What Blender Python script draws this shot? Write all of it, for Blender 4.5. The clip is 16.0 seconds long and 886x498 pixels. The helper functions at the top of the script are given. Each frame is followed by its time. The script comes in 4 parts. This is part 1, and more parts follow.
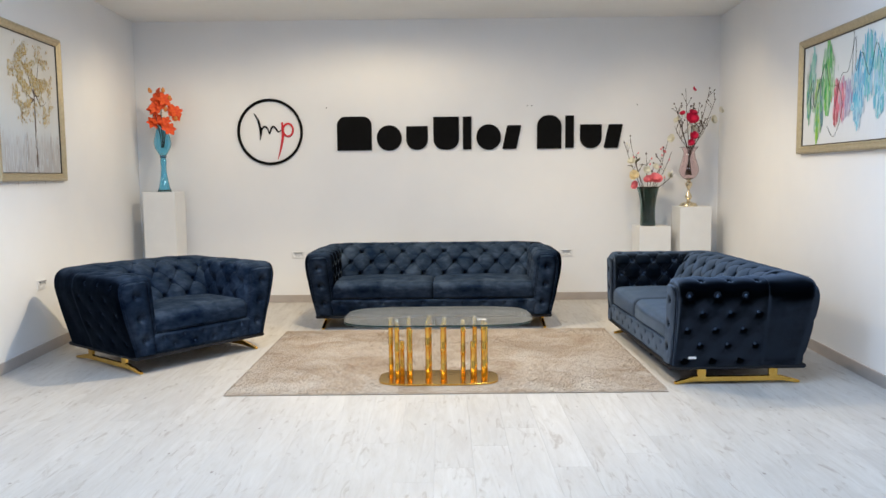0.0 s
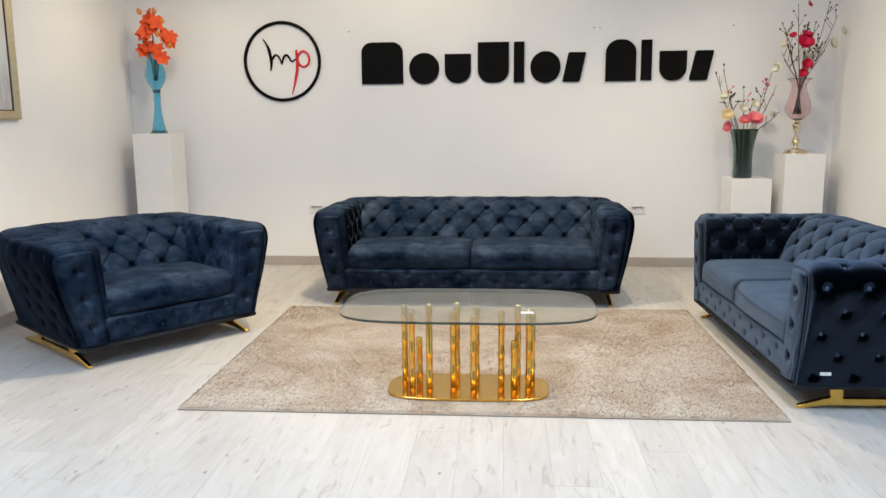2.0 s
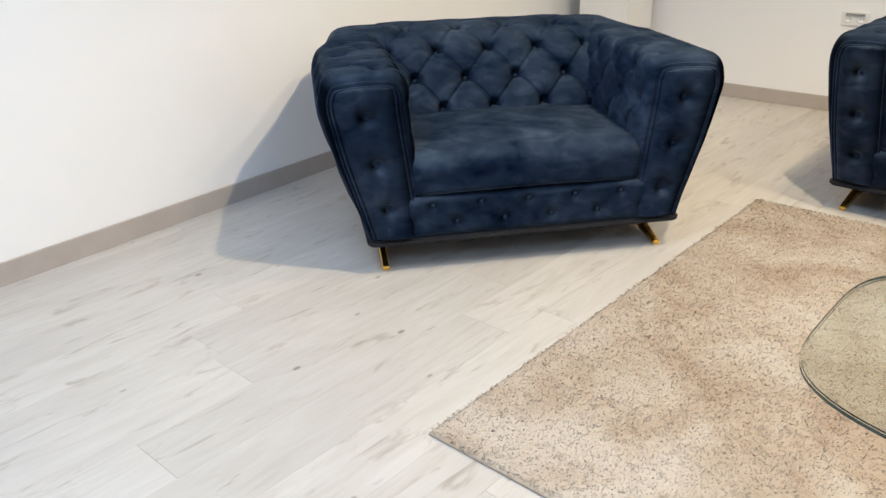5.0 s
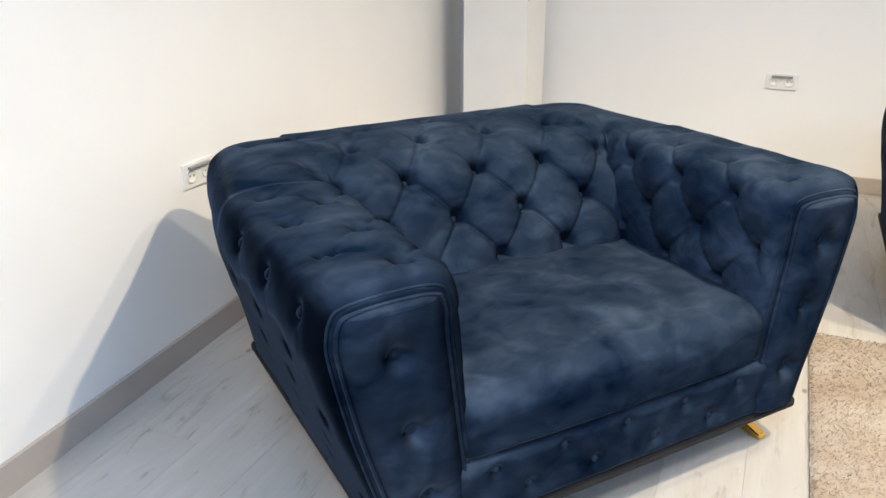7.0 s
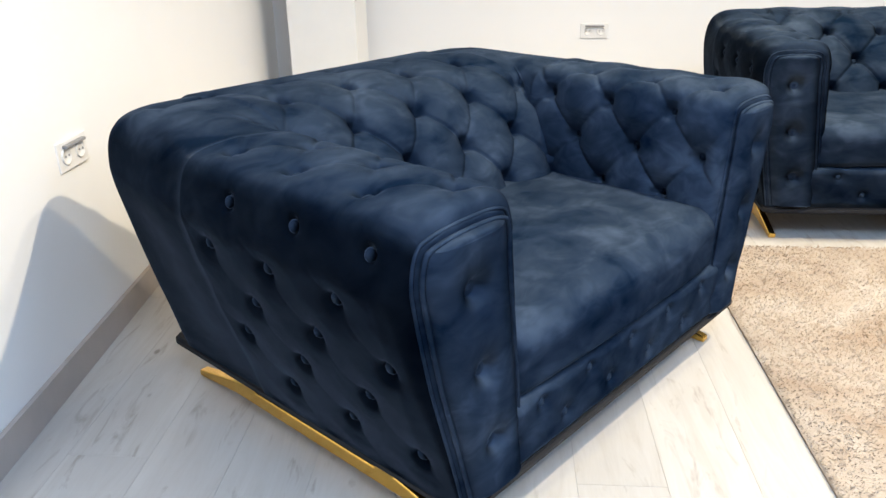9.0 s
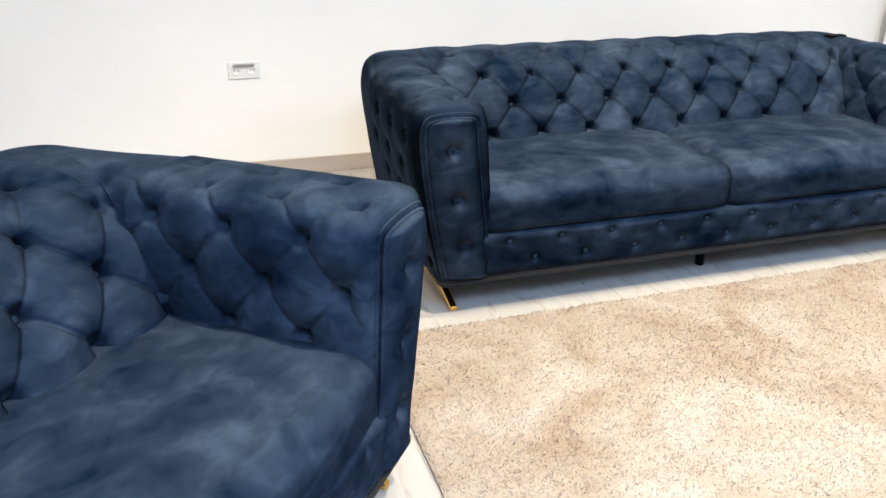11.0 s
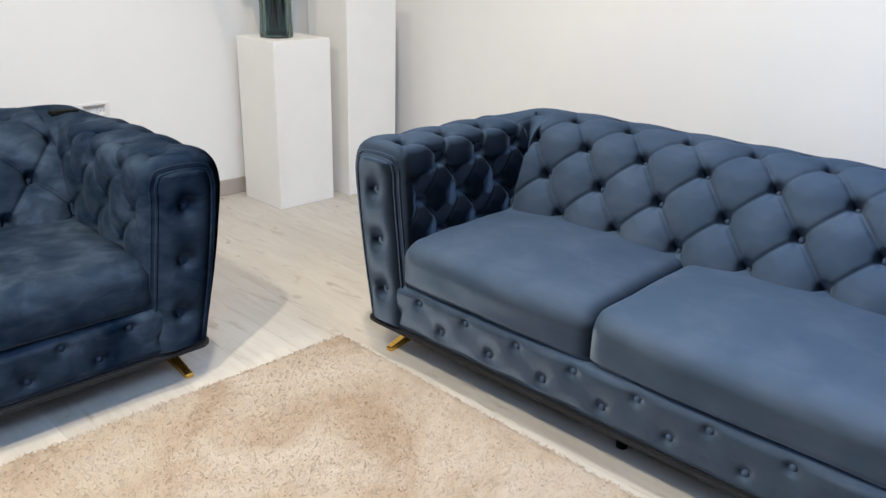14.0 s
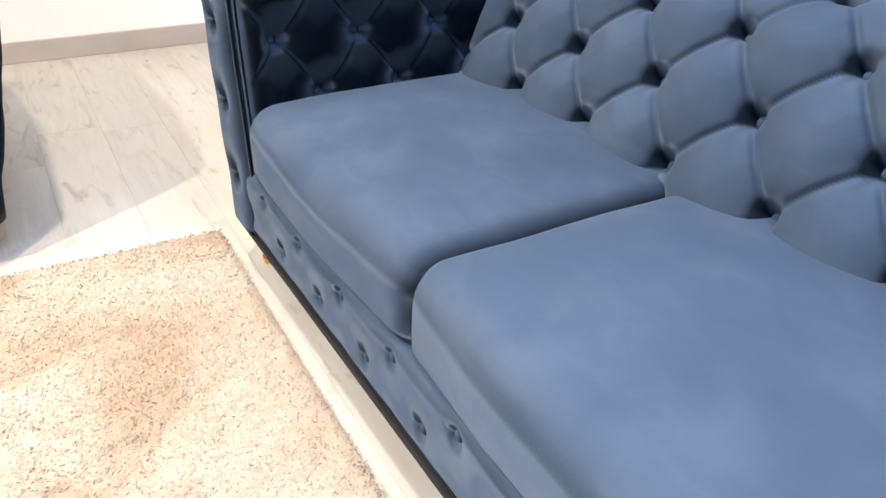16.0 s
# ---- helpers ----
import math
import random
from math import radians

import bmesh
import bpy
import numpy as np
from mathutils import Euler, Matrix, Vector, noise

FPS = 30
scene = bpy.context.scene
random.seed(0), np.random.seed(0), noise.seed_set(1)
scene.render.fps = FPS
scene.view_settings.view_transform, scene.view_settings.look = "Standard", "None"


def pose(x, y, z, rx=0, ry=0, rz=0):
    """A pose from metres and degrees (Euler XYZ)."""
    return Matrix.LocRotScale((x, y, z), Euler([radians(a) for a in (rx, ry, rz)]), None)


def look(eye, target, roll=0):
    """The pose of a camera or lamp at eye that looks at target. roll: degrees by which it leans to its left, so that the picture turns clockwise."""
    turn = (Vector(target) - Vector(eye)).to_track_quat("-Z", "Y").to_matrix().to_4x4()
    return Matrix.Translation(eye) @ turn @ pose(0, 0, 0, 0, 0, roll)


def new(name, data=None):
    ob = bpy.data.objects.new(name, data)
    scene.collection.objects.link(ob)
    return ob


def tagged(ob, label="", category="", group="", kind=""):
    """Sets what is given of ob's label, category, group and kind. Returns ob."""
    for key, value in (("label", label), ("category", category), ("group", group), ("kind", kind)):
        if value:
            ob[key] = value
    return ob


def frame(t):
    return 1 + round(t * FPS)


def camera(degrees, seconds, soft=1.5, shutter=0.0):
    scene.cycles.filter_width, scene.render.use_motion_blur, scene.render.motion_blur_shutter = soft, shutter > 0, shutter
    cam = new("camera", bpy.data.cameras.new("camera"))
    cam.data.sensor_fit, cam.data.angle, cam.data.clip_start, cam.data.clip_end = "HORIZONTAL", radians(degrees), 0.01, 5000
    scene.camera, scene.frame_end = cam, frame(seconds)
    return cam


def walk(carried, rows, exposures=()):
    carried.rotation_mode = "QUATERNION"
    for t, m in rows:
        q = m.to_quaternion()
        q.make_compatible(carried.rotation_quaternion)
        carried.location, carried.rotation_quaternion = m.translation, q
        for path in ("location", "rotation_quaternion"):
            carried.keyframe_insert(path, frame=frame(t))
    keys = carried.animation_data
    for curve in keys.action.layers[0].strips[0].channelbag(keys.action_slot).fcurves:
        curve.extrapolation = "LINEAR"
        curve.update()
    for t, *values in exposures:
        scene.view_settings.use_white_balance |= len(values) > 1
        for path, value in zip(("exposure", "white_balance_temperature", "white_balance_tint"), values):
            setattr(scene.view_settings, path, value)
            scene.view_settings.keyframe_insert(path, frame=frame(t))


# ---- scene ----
cam = camera(58.8, 16.0)
PATH = [
    (0, (-0.066, 1.805, 1.42), (-0.07, 3.797, 1.234), -0.6),
    (0.5, (-0.081, 2.063, 1.429), (-0.092, 4.051, 1.218), -0.5),
    (1, (-0.051, 2.43, 1.417), (-0.073, 4.414, 1.162), -0.5),
    (1.5, (-0.024, 2.839, 1.405), (-0.083, 4.815, 1.099), -0.6),
    (2, (0.063, 3.275, 1.398), (-0.09, 5.242, 1.068), -0.5),
    (2.5, (0.191, 3.696, 1.419), (-0.142, 5.637, 1.073), -0.6),
    (3, (0.28, 4.144, 1.399), (-0.311, 6.015, 1.01), -0.8),
    (3.5, (0.317, 4.567, 1.356), (-0.538, 6.306, 0.863), -1.1),
    (4, (0.219, 4.97, 1.31), (-0.844, 6.537, 0.666), -1.1),
    (4.5, (-0.02, 5.357, 1.245), (-1.201, 6.778, 0.48), -1.5),
    (5, (-0.399, 5.653, 1.245), (-1.623, 7.004, 0.421), -1.4),
    (5.2, (-0.575, 5.761, 1.298), (-1.787, 7.099, 0.438), -0.8),
    (7.3, (-1.882, 6.304, 1.25), (-2.492, 8.059, 0.509), -0.9),
    (7.5, (-1.987, 6.245, 1.234), (-2.515, 8.026, 0.494), -1.2),
    (8, (-2.219, 6.179, 1.16), (-2.575, 8.002, 0.417), -1.1),
    (8.2, (-2.271, 6.154, 1.116), (-2.573, 7.984, 0.367), -1.0),
    (10.3, (-2.079, 6.586, 1.25), (-1.872, 8.396, 0.423), -0.3),
    (10.5, (-2.051, 6.656, 1.273), (-1.756, 8.454, 0.448), -0.1),
    (11, (-1.971, 6.784, 1.281), (-1.41, 8.526, 0.473), 0.4),
    (11.5, (-1.833, 6.884, 1.283), (-0.998, 8.531, 0.515), 1.0),
    (12, (-1.645, 6.935, 1.267), (-0.591, 8.47, 0.538), 1.5),
    (12.5, (-1.376, 6.959, 1.271), (-0.168, 8.389, 0.565), 1.8),
    (13, (-1.014, 6.925, 1.297), (0.276, 8.284, 0.6), 1.6),
    (13.5, (-0.609, 6.933, 1.315), (0.72, 8.249, 0.608), 1.6),
    (14, (-0.133, 6.938, 1.285), (1.199, 8.249, 0.573), 1.6),
    (14.5, (0.303, 7.042, 1.255), (1.601, 8.376, 0.523), 1.6),
    (15, (0.665, 7.155, 1.209), (1.86, 8.551, 0.42), 1.4),
    (15.5, (0.903, 7.215, 1.102), (1.926, 8.683, 0.209), 1.4),
    (16, (1.016, 7.112, 0.999), (1.868, 8.613, -0.012), 1.5),
]
# the phone's auto exposure opens up while it looks down at the dark velvet
EXPOSURES = [(0.0, 0.0, 6300, 10), (2.5, 0.05, 6350, 10), (4.0, 0.04, 6500, 10), (5.0, 0.02, 6500, 10), (7.3, 0.38, 6250, 10), (8.2, 0.48, 6250, 10), (10.3, 0.8, 5950, 10), (11.5, 0.45, 5900, 10), (13.0, 0.25, 5900, 10), (14.5, 0.3, 5800, 10), (15.0, 0.45, 5800, 10), (16.0, 1.0, 6100, 14)]
walk(cam, [(t, look(eye, target, roll)) for t, eye, target, roll in PATH], EXPOSURES)

# ---- world and lamps ----
world = bpy.data.worlds.new("world")
scene.world = world
world.use_nodes = True
world.node_tree.nodes["Background"].inputs[0].default_value = (0.75, 0.85, 1.0, 1)
world.node_tree.nodes["Background"].inputs[1].default_value = 0.3


def lamp(name, kind, place, target, power, colour, size=0.1, angle=80, blend=0.6):
    data = bpy.data.lights.new(name, kind)
    data.energy, data.color = power, colour
    if kind == "SPOT":
        data.spot_size, data.spot_blend, data.shadow_soft_size = radians(angle), blend, size
    elif kind == "AREA":
        data.shape, data.size, data.size_y = "RECTANGLE", size, angle
    else:
        data.shadow_soft_size = size
    ob = new(name, data)
    ob.matrix_world = look(place, target)
    return ob


WARM, COOL = (1.0, 0.81, 0.53), (0.56, 0.74, 1.0)
# warm ceiling spots over the seating group, added cool fill over the shop floor
lamp("ceiling_spot", "SPOT", (-0.60, 7.85, 3.08), (-0.90, 7.75, 0), 275, WARM, 0.04, 114, 0.5)
lamp("ceiling_spot", "SPOT", (0.90, 8.35, 3.08), (1.00, 8.40, 0), 150, WARM, 0.05, 140, 0.7)
# this one is an added wide fill for the back wall
lamp("ceiling_spot", "SPOT", (-0.75, 8.70, 3.08), (-0.75, 8.85, 0), 88, WARM, 0.06, 172, 0.3)
# accents on the vases in the two corners
lamp("accent_spot", "SPOT", (1.75, 9.30, 3.08), (2.50, 10.10, 0.6), 36, WARM, 0.04, 120, 0.9)
lamp("accent_spot", "SPOT", (-2.30, 9.30, 3.08), (-3.0, 10.10, 0.6), 36, WARM, 0.04, 120, 0.9)
# unseen cool lamps, added for the bluish light on walls and cloth
lamp("panel_light", "AREA", (-1.5, 5.7, 3.10), (-1.3, 6.0, 0), 78, COOL, 1.2, 1.2)
lamp("panel_light", "AREA", (1.3, 5.8, 3.10), (1.2, 5.8, 0), 60, COOL, 1.2, 1.2)
for x, y, w, d, power, spread in ((-0.3, 3.6, 3.2, 2.2, 20, 150), (-0.2, 0.8, 3.6, 1.8, 32, 130)):
    lamp("panel_light", "AREA", (x, y, 3.11), (x, y + 0.0001, 0), power, COOL, w, d).data.spread = radians(spread)


# ---- materials ----
def material(name, colour=(0.8, 0.8, 0.8), rough=0.5, metal=0.0, **more):
    m = bpy.data.materials.new(name)
    m.use_nodes = True
    b = m.node_tree.nodes["Principled BSDF"]
    b.inputs["Base Color"].default_value = (*colour, 1)
    b.inputs["Roughness"].default_value = rough
    b.inputs["Metallic"].default_value = metal
    for k, v in more.items():
        b.inputs[k.replace("_", " ")].default_value = v
    return m, m.node_tree, b


def node(tree, kind, **inputs):
    n = tree.nodes.new(kind)
    for k, v in inputs.items():
        n.inputs[k.replace("_", " ")].default_value = v
    return n


def coords(tree, scale=(1, 1, 1), out="Object", random_shift=False):
    tc = tree.nodes.new("ShaderNodeTexCoord")
    mp = tree.nodes.new("ShaderNodeMapping")
    mp.inputs["Scale"].default_value = scale
    tree.links.new(tc.outputs[out], mp.inputs["Vector"])
    if random_shift:
        info = tree.nodes.new("ShaderNodeObjectInfo")
        mul = tree.nodes.new("ShaderNodeMath")
        mul.operation = "MULTIPLY"
        mul.inputs[1].default_value = 40
        tree.links.new(info.outputs["Random"], mul.inputs[0])
        tree.links.new(mul.outputs[0], mp.inputs["Location"])
    return mp.outputs[0]


def noise_tex(tree, vec, scale, detail=4, rough=0.6, distortion=0.0):
    n = node(tree, "ShaderNodeTexNoise", Scale=scale, Detail=detail, Roughness=rough, Distortion=distortion)
    tree.links.new(vec, n.inputs["Vector"])
    return n.outputs["Fac"]


def ramp(tree, fac, *stops):
    r = tree.nodes.new("ShaderNodeValToRGB")
    while len(r.color_ramp.elements) < len(stops):
        r.color_ramp.elements.new(0.5)
    for e, (p, c) in zip(r.color_ramp.elements, stops):
        e.position = p
        e.color = (*c, 1) if not isinstance(c, (int, float)) else (c, c, c, 1)
    tree.links.new(fac, r.inputs[0])
    return r.outputs[0]


def mix(tree, fac, a, b, mode="MIX"):
    n = tree.nodes.new("ShaderNodeMix")
    n.data_type, n.blend_type = "RGBA", mode
    for sock, v in ((n.inputs[0], fac), (n.inputs[6], a), (n.inputs[7], b)):
        if isinstance(v, (int, float)):
            sock.default_value = v
        elif isinstance(v, tuple):
            sock.default_value = (*v, 1)
        else:
            tree.links.new(v, sock)
    return n.outputs[2]


def bump(tree, b, height, strength, distance):
    n = node(tree, "ShaderNodeBump", Strength=strength, Distance=distance)
    tree.links.new(height, n.inputs["Height"])
    tree.links.new(n.outputs[0], b.inputs["Normal"])


def wall_material():
    m, t, b = material("white_wall_paint", (0.8, 0.8, 0.8), 0.75)
    v = coords(t, out="Object")
    big = noise_tex(t, v, 1.3, 3)
    fine = noise_tex(t, v, 180, 3)
    t.links.new(ramp(t, big, (0.3, (0.82, 0.825, 0.835)), (0.7, (0.86, 0.862, 0.866))), b.inputs["Base Color"])
    bump(t, b, fine, 0.08, 0.002)
    return m


def vmath(tree, kind, a, b=None, scale=None):
    n = tree.nodes.new("ShaderNodeVectorMath")
    n.operation = kind
    for sock, v in ((n.inputs[0], a), (n.inputs[1], b)):
        if isinstance(v, tuple):
            sock.default_value = v
        elif v is not None:
            tree.links.new(v, sock)
    if scale is not None:
        tree.links.new(scale, n.inputs["Scale"])
    return n.outputs[0]


def turned(tree, vec, start, end):
    n = tree.nodes.new("ShaderNodeVectorTransform")
    n.vector_type, n.convert_from, n.convert_to = "NORMAL", start, end
    tree.links.new(vec, n.inputs[0])
    return n.outputs[0]


def velvet_material(name, dark, light, loose, lo=0.42, hi=0.60, patch_size=4.2):
    """Velvet with shade put into its colour by facing: darker towards the sofa's own right and down the outside.
    Its normals lean left and down, further on overhanging cloth; not on level cloth, less where it has been stroked."""
    m, t, b = material(name, dark, 0.85)
    v = coords(t)
    patch = noise_tex(t, v, patch_size, 3, 0.55, 0.5)
    streak = noise_tex(t, coords(t, (0.7, 1.0, 1.3)), 15, 3, 0.55, 0.7)
    nap = mix(t, 0.38, patch, streak)
    mid = tuple(d * 0.62 + l * 0.38 for d, l in zip(dark, light))
    cloth = ramp(t, nap, (lo, dark), ((lo + hi) / 2, mid), (hi, light))
    b.inputs["Sheen Weight"].default_value = 0.20
    b.inputs["Sheen Roughness"].default_value = 0.24
    b.inputs["Sheen Tint"].default_value = (0.38, 0.50, 0.72, 1)
    b.inputs["Specular IOR Level"].default_value = 0.0
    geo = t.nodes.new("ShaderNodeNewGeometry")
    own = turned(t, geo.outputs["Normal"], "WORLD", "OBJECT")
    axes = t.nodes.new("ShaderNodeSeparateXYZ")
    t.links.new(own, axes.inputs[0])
    # shade put into the colour: full tone facing left, near black facing right
    facing_x = t.nodes.new("ShaderNodeMapRange")
    facing_x.inputs["From Min"].default_value, facing_x.inputs["From Max"].default_value = -1.0, 1.0
    t.links.new(axes.outputs["X"], facing_x.inputs["Value"])
    side_shade = ramp(t, facing_x.outputs[0], (0.0, 1.0), (0.48, 0.80), (0.62, 0.55), (0.88, 0.09))
    # more shade in the colour where the cloth runs down the outside
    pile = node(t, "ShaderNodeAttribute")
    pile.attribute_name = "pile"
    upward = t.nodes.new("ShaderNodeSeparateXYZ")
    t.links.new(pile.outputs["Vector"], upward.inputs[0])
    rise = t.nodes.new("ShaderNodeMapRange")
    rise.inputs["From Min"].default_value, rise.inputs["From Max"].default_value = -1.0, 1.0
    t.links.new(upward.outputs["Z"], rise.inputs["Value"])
    outer_shade = ramp(t, rise.outputs[0], (0.0, 1.0), (0.55, 0.9), (0.95, 0.16))
    t.links.new(mix(t, 1.0, cloth, mix(t, 1.0, side_shade, outer_shade, "MULTIPLY"), "MULTIPLY"), b.inputs["Base Color"])
    # bent normals keep overhead light off right-hand and overhanging faces
    steep = ramp(t, axes.outputs["Z"], (0.0, 1.0), (1.0, 0.0))
    under = t.nodes.new("ShaderNodeMapRange")
    under.inputs["From Min"].default_value, under.inputs["From Max"].default_value = 0.0, -0.25
    t.links.new(axes.outputs["Z"], under.inputs["Value"])
    lying = mix(t, 1.0, steep, ramp(t, nap, (lo, 1.0), (hi, 1.0 - loose)), "MULTIPLY")
    lean = vmath(t, "SCALE", (-0.8, 0.0, -0.35), None, lying)
    hang = vmath(t, "SCALE", (0.0, 0.0, -0.6), None, under.outputs[0])
    bent = vmath(t, "NORMALIZE", vmath(t, "ADD", vmath(t, "ADD", own, lean), hang))
    fine = noise_tex(t, v, 420, 2)
    n = node(t, "ShaderNodeBump", Strength=0.25, Distance=0.006)
    t.links.new(mix(t, 0.25, nap, fine), n.inputs["Height"])
    t.links.new(turned(t, bent, "OBJECT", "WORLD"), n.inputs["Normal"])
    t.links.new(n.outputs[0], b.inputs["Normal"])
    return m


def plank_material():
    m, t, b = material("whitewashed_oak_laminate", (0.6, 0.58, 0.55), 0.42)
    v = coords(t, (6, 0.7, 6), random_shift=True)
    grain = noise_tex(t, v, 3.0, 8, 0.65, 1.8)
    fine = noise_tex(t, coords(t, (90, 3, 90), random_shift=True), 2.0, 4)
    blotch = noise_tex(t, coords(t, (3.2, 1.1, 3), random_shift=True), 1.8, 3, 0.5)
    smear = noise_tex(t, coords(t, (15, 3.4, 15), random_shift=True), 1.3, 4, 0.6, 0.9)
    base = ramp(t, grain, (0.26, (0.555, 0.52, 0.475)), (0.46, (0.615, 0.59, 0.555)), (0.7, (0.665, 0.645, 0.615)))
    base = mix(t, ramp(t, blotch, (0.42, 0.0), (0.72, 0.5)), base, (0.52, 0.49, 0.46))
    base = mix(t, ramp(t, fine, (0.48, 0.0), (0.78, 0.08)), base, (0.40, 0.36, 0.32))
    base = mix(t, ramp(t, smear, (0.58, 0.0), (0.71, 0.68)), base, (0.36, 0.31, 0.265))
    knot = node(t, "ShaderNodeTexVoronoi", Scale=1.0)
    t.links.new(coords(t, (7.5, 4.0, 7.5), random_shift=True), knot.inputs["Vector"])
    base = mix(t, ramp(t, knot.outputs["Distance"], (0.035, 0.85), (0.07, 0.0)), base, (0.24, 0.20, 0.17))
    info = t.nodes.new("ShaderNodeObjectInfo")
    tone = ramp(t, info.outputs["Random"], (0.0, 0.78), (1.0, 0.87))
    base = mix(t, 1.0, base, tone, "MULTIPLY")
    t.links.new(base, b.inputs["Base Color"])
    t.links.new(ramp(t, grain, (0.3, 0.5), (0.7, 0.36)), b.inputs["Roughness"])
    bump(t, b, mix(t, 0.5, grain, fine), 0.10, 0.002)
    return m


def rug_material():
    m, t, b = material("beige_shag_pile", (0.5, 0.4, 0.3), 0.95)
    v = coords(t)
    big = noise_tex(t, v, 2.6, 4, 0.6, 0.8)
    mid = noise_tex(t, v, 26, 3)
    geo = t.nodes.new("ShaderNodeNewGeometry")
    col = ramp(t, big, (0.36, (0.32, 0.235, 0.16)), (0.50, (0.395, 0.32, 0.245)), (0.66, (0.48, 0.425, 0.36)))
    col = mix(t, ramp(t, mid, (0.35, 0.0), (0.75, 0.4)), col, (0.46, 0.39, 0.315))
    tone = ramp(t, geo.outputs["Random Per Island"], (0.0, 0.9), (1.0, 1.07))
    col = mix(t, 1.0, col, tone, "MULTIPLY")
    t.links.new(col, b.inputs["Base Color"])
    b.inputs["Sheen Weight"].default_value = 0.3
    bump(t, b, noise_tex(t, v, 140, 3), 0.5, 0.004)
    return m


def gold_material():
    m, t, b = material("polished_gold_metal", (0.80, 0.48, 0.10), 0.2, 1.0)
    v = coords(t)
    t.links.new(ramp(t, noise_tex(t, v, 14, 4), (0.3, 0.17), (0.75, 0.22)), b.inputs["Roughness"])
    t.links.new(ramp(t, noise_tex(t, v, 30, 3), (0.3, (0.76, 0.44, 0.08)), (0.7, (0.83, 0.51, 0.12))), b.inputs["Base Color"])
    return m


def glass_material(name, colour, rough=0.0, ior=1.5):
    m, t, b = material(name, colour, rough, 0.0, Transmission_Weight=1.0, IOR=ior)
    return m


def plain(name, colour, rough=0.5, metal=0.0, vary=0.08, scale=20.0):
    m, t, b = material(name, colour, rough, metal)
    f = noise_tex(t, coords(t), scale, 4)
    lo, hi = tuple(c * (1 - vary) for c in colour), tuple(min(1, c * (1 + vary)) for c in colour)
    t.links.new(ramp(t, f, (0.3, lo), (0.7, hi)), b.inputs["Base Color"])
    return m


def island_material(name, *colours, rough=0.7):
    m, t, b = material(name, colours[0], rough)
    geo = t.nodes.new("ShaderNodeNewGeometry")
    n = len(colours) - 1
    t.links.new(ramp(t, geo.outputs["Random Per Island"], *[(i / max(n, 1), c) for i, c in enumerate(colours)]), b.inputs["Base Color"])
    return m


WALL = wall_material()
CEILING = plain("ceiling_paint", (0.82, 0.82, 0.81), 0.8, vary=0.02, scale=2)
SKIRTING = plain("taupe_skirting", (0.42, 0.375, 0.345), 0.5, vary=0.06, scale=8)
# both velvets carry the shade by facing in their colour
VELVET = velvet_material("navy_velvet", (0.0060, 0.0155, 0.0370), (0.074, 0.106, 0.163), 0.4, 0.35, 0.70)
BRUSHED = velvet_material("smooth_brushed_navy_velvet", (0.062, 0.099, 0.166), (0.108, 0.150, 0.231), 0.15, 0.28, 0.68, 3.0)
PLINTH_CLOTH = plain("black_base_cloth", (0.006, 0.007, 0.011), 0.8, vary=0.3)
GOLD = gold_material()
CHROME = plain("chrome_disc", (0.75, 0.76, 0.78), 0.12, 1.0)
PLANK = plank_material()
SUBFLOOR = plain("joint_shadow", (0.45, 0.42, 0.39), 0.8)
PILE = rug_material()
RUG_BACK = plain("rug_binding", (0.40, 0.33, 0.26), 0.9)
PEDESTAL = plain("white_pedestal_paint", (0.83, 0.83, 0.82), 0.45, vary=0.02, scale=6)
BLACK = plain("matt_black_acrylic", (0.004, 0.004, 0.0045), 0.75, vary=0.2)
BLACK.node_tree.nodes["Principled BSDF"].inputs["Specular IOR Level"].default_value = 0.1
RED = plain("red_acrylic", (0.62, 0.012, 0.02), 0.4)
WHITE_PLASTIC = plain("white_plastic", (0.78, 0.78, 0.78), 0.35, vary=0.02)
GREY_PLASTIC = plain("grey_socket_shadow", (0.25, 0.25, 0.26), 0.5)
FRAME_GOLD = plain("champagne_frame", (0.50, 0.42, 0.27), 0.38, 0.55, vary=0.12, scale=30)
FRAME_DARK = plain("dark_frame_lip", (0.05, 0.04, 0.03), 0.5)


def thin_glass(name, tint):
    """A clear pane: light goes straight through, the gloss grows towards grazing."""
    m = bpy.data.materials.new(name)
    m.use_nodes = True
    t = m.node_tree
    t.nodes.remove(t.nodes["Principled BSDF"])
    clear = node(t, "ShaderNodeBsdfTransparent", Color=(*tint, 1))
    gloss = node(t, "ShaderNodeBsdfGlossy", Roughness=0.02)
    edge = node(t, "ShaderNodeLayerWeight", Blend=0.5)
    power = t.nodes.new("ShaderNodeMath")
    power.operation = "POWER"
    t.links.new(edge.outputs["Facing"], power.inputs[0])
    power.inputs[1].default_value = 4.0
    fres = t.nodes.new("ShaderNodeMath")
    fres.operation = "MULTIPLY_ADD"
    t.links.new(power.outputs[0], fres.inputs[0])
    fres.inputs[1].default_value = 0.62
    fres.inputs[2].default_value = 0.035
    both = t.nodes.new("ShaderNodeMixShader")
    t.links.new(fres.outputs[0], both.inputs[0])
    t.links.new(clear.outputs[0], both.inputs[1])
    t.links.new(gloss.outputs[0], both.inputs[2])
    t.links.new(both.outputs[0], t.nodes["Material Output"].inputs["Surface"])
    return m


GLASS_EDGE = plain("dark_green_glass_edge", (0.035, 0.060, 0.050), 0.12, vary=0.3)
TABLE_GLASS = thin_glass("clear_table_glass", (0.935, 0.96, 0.93))



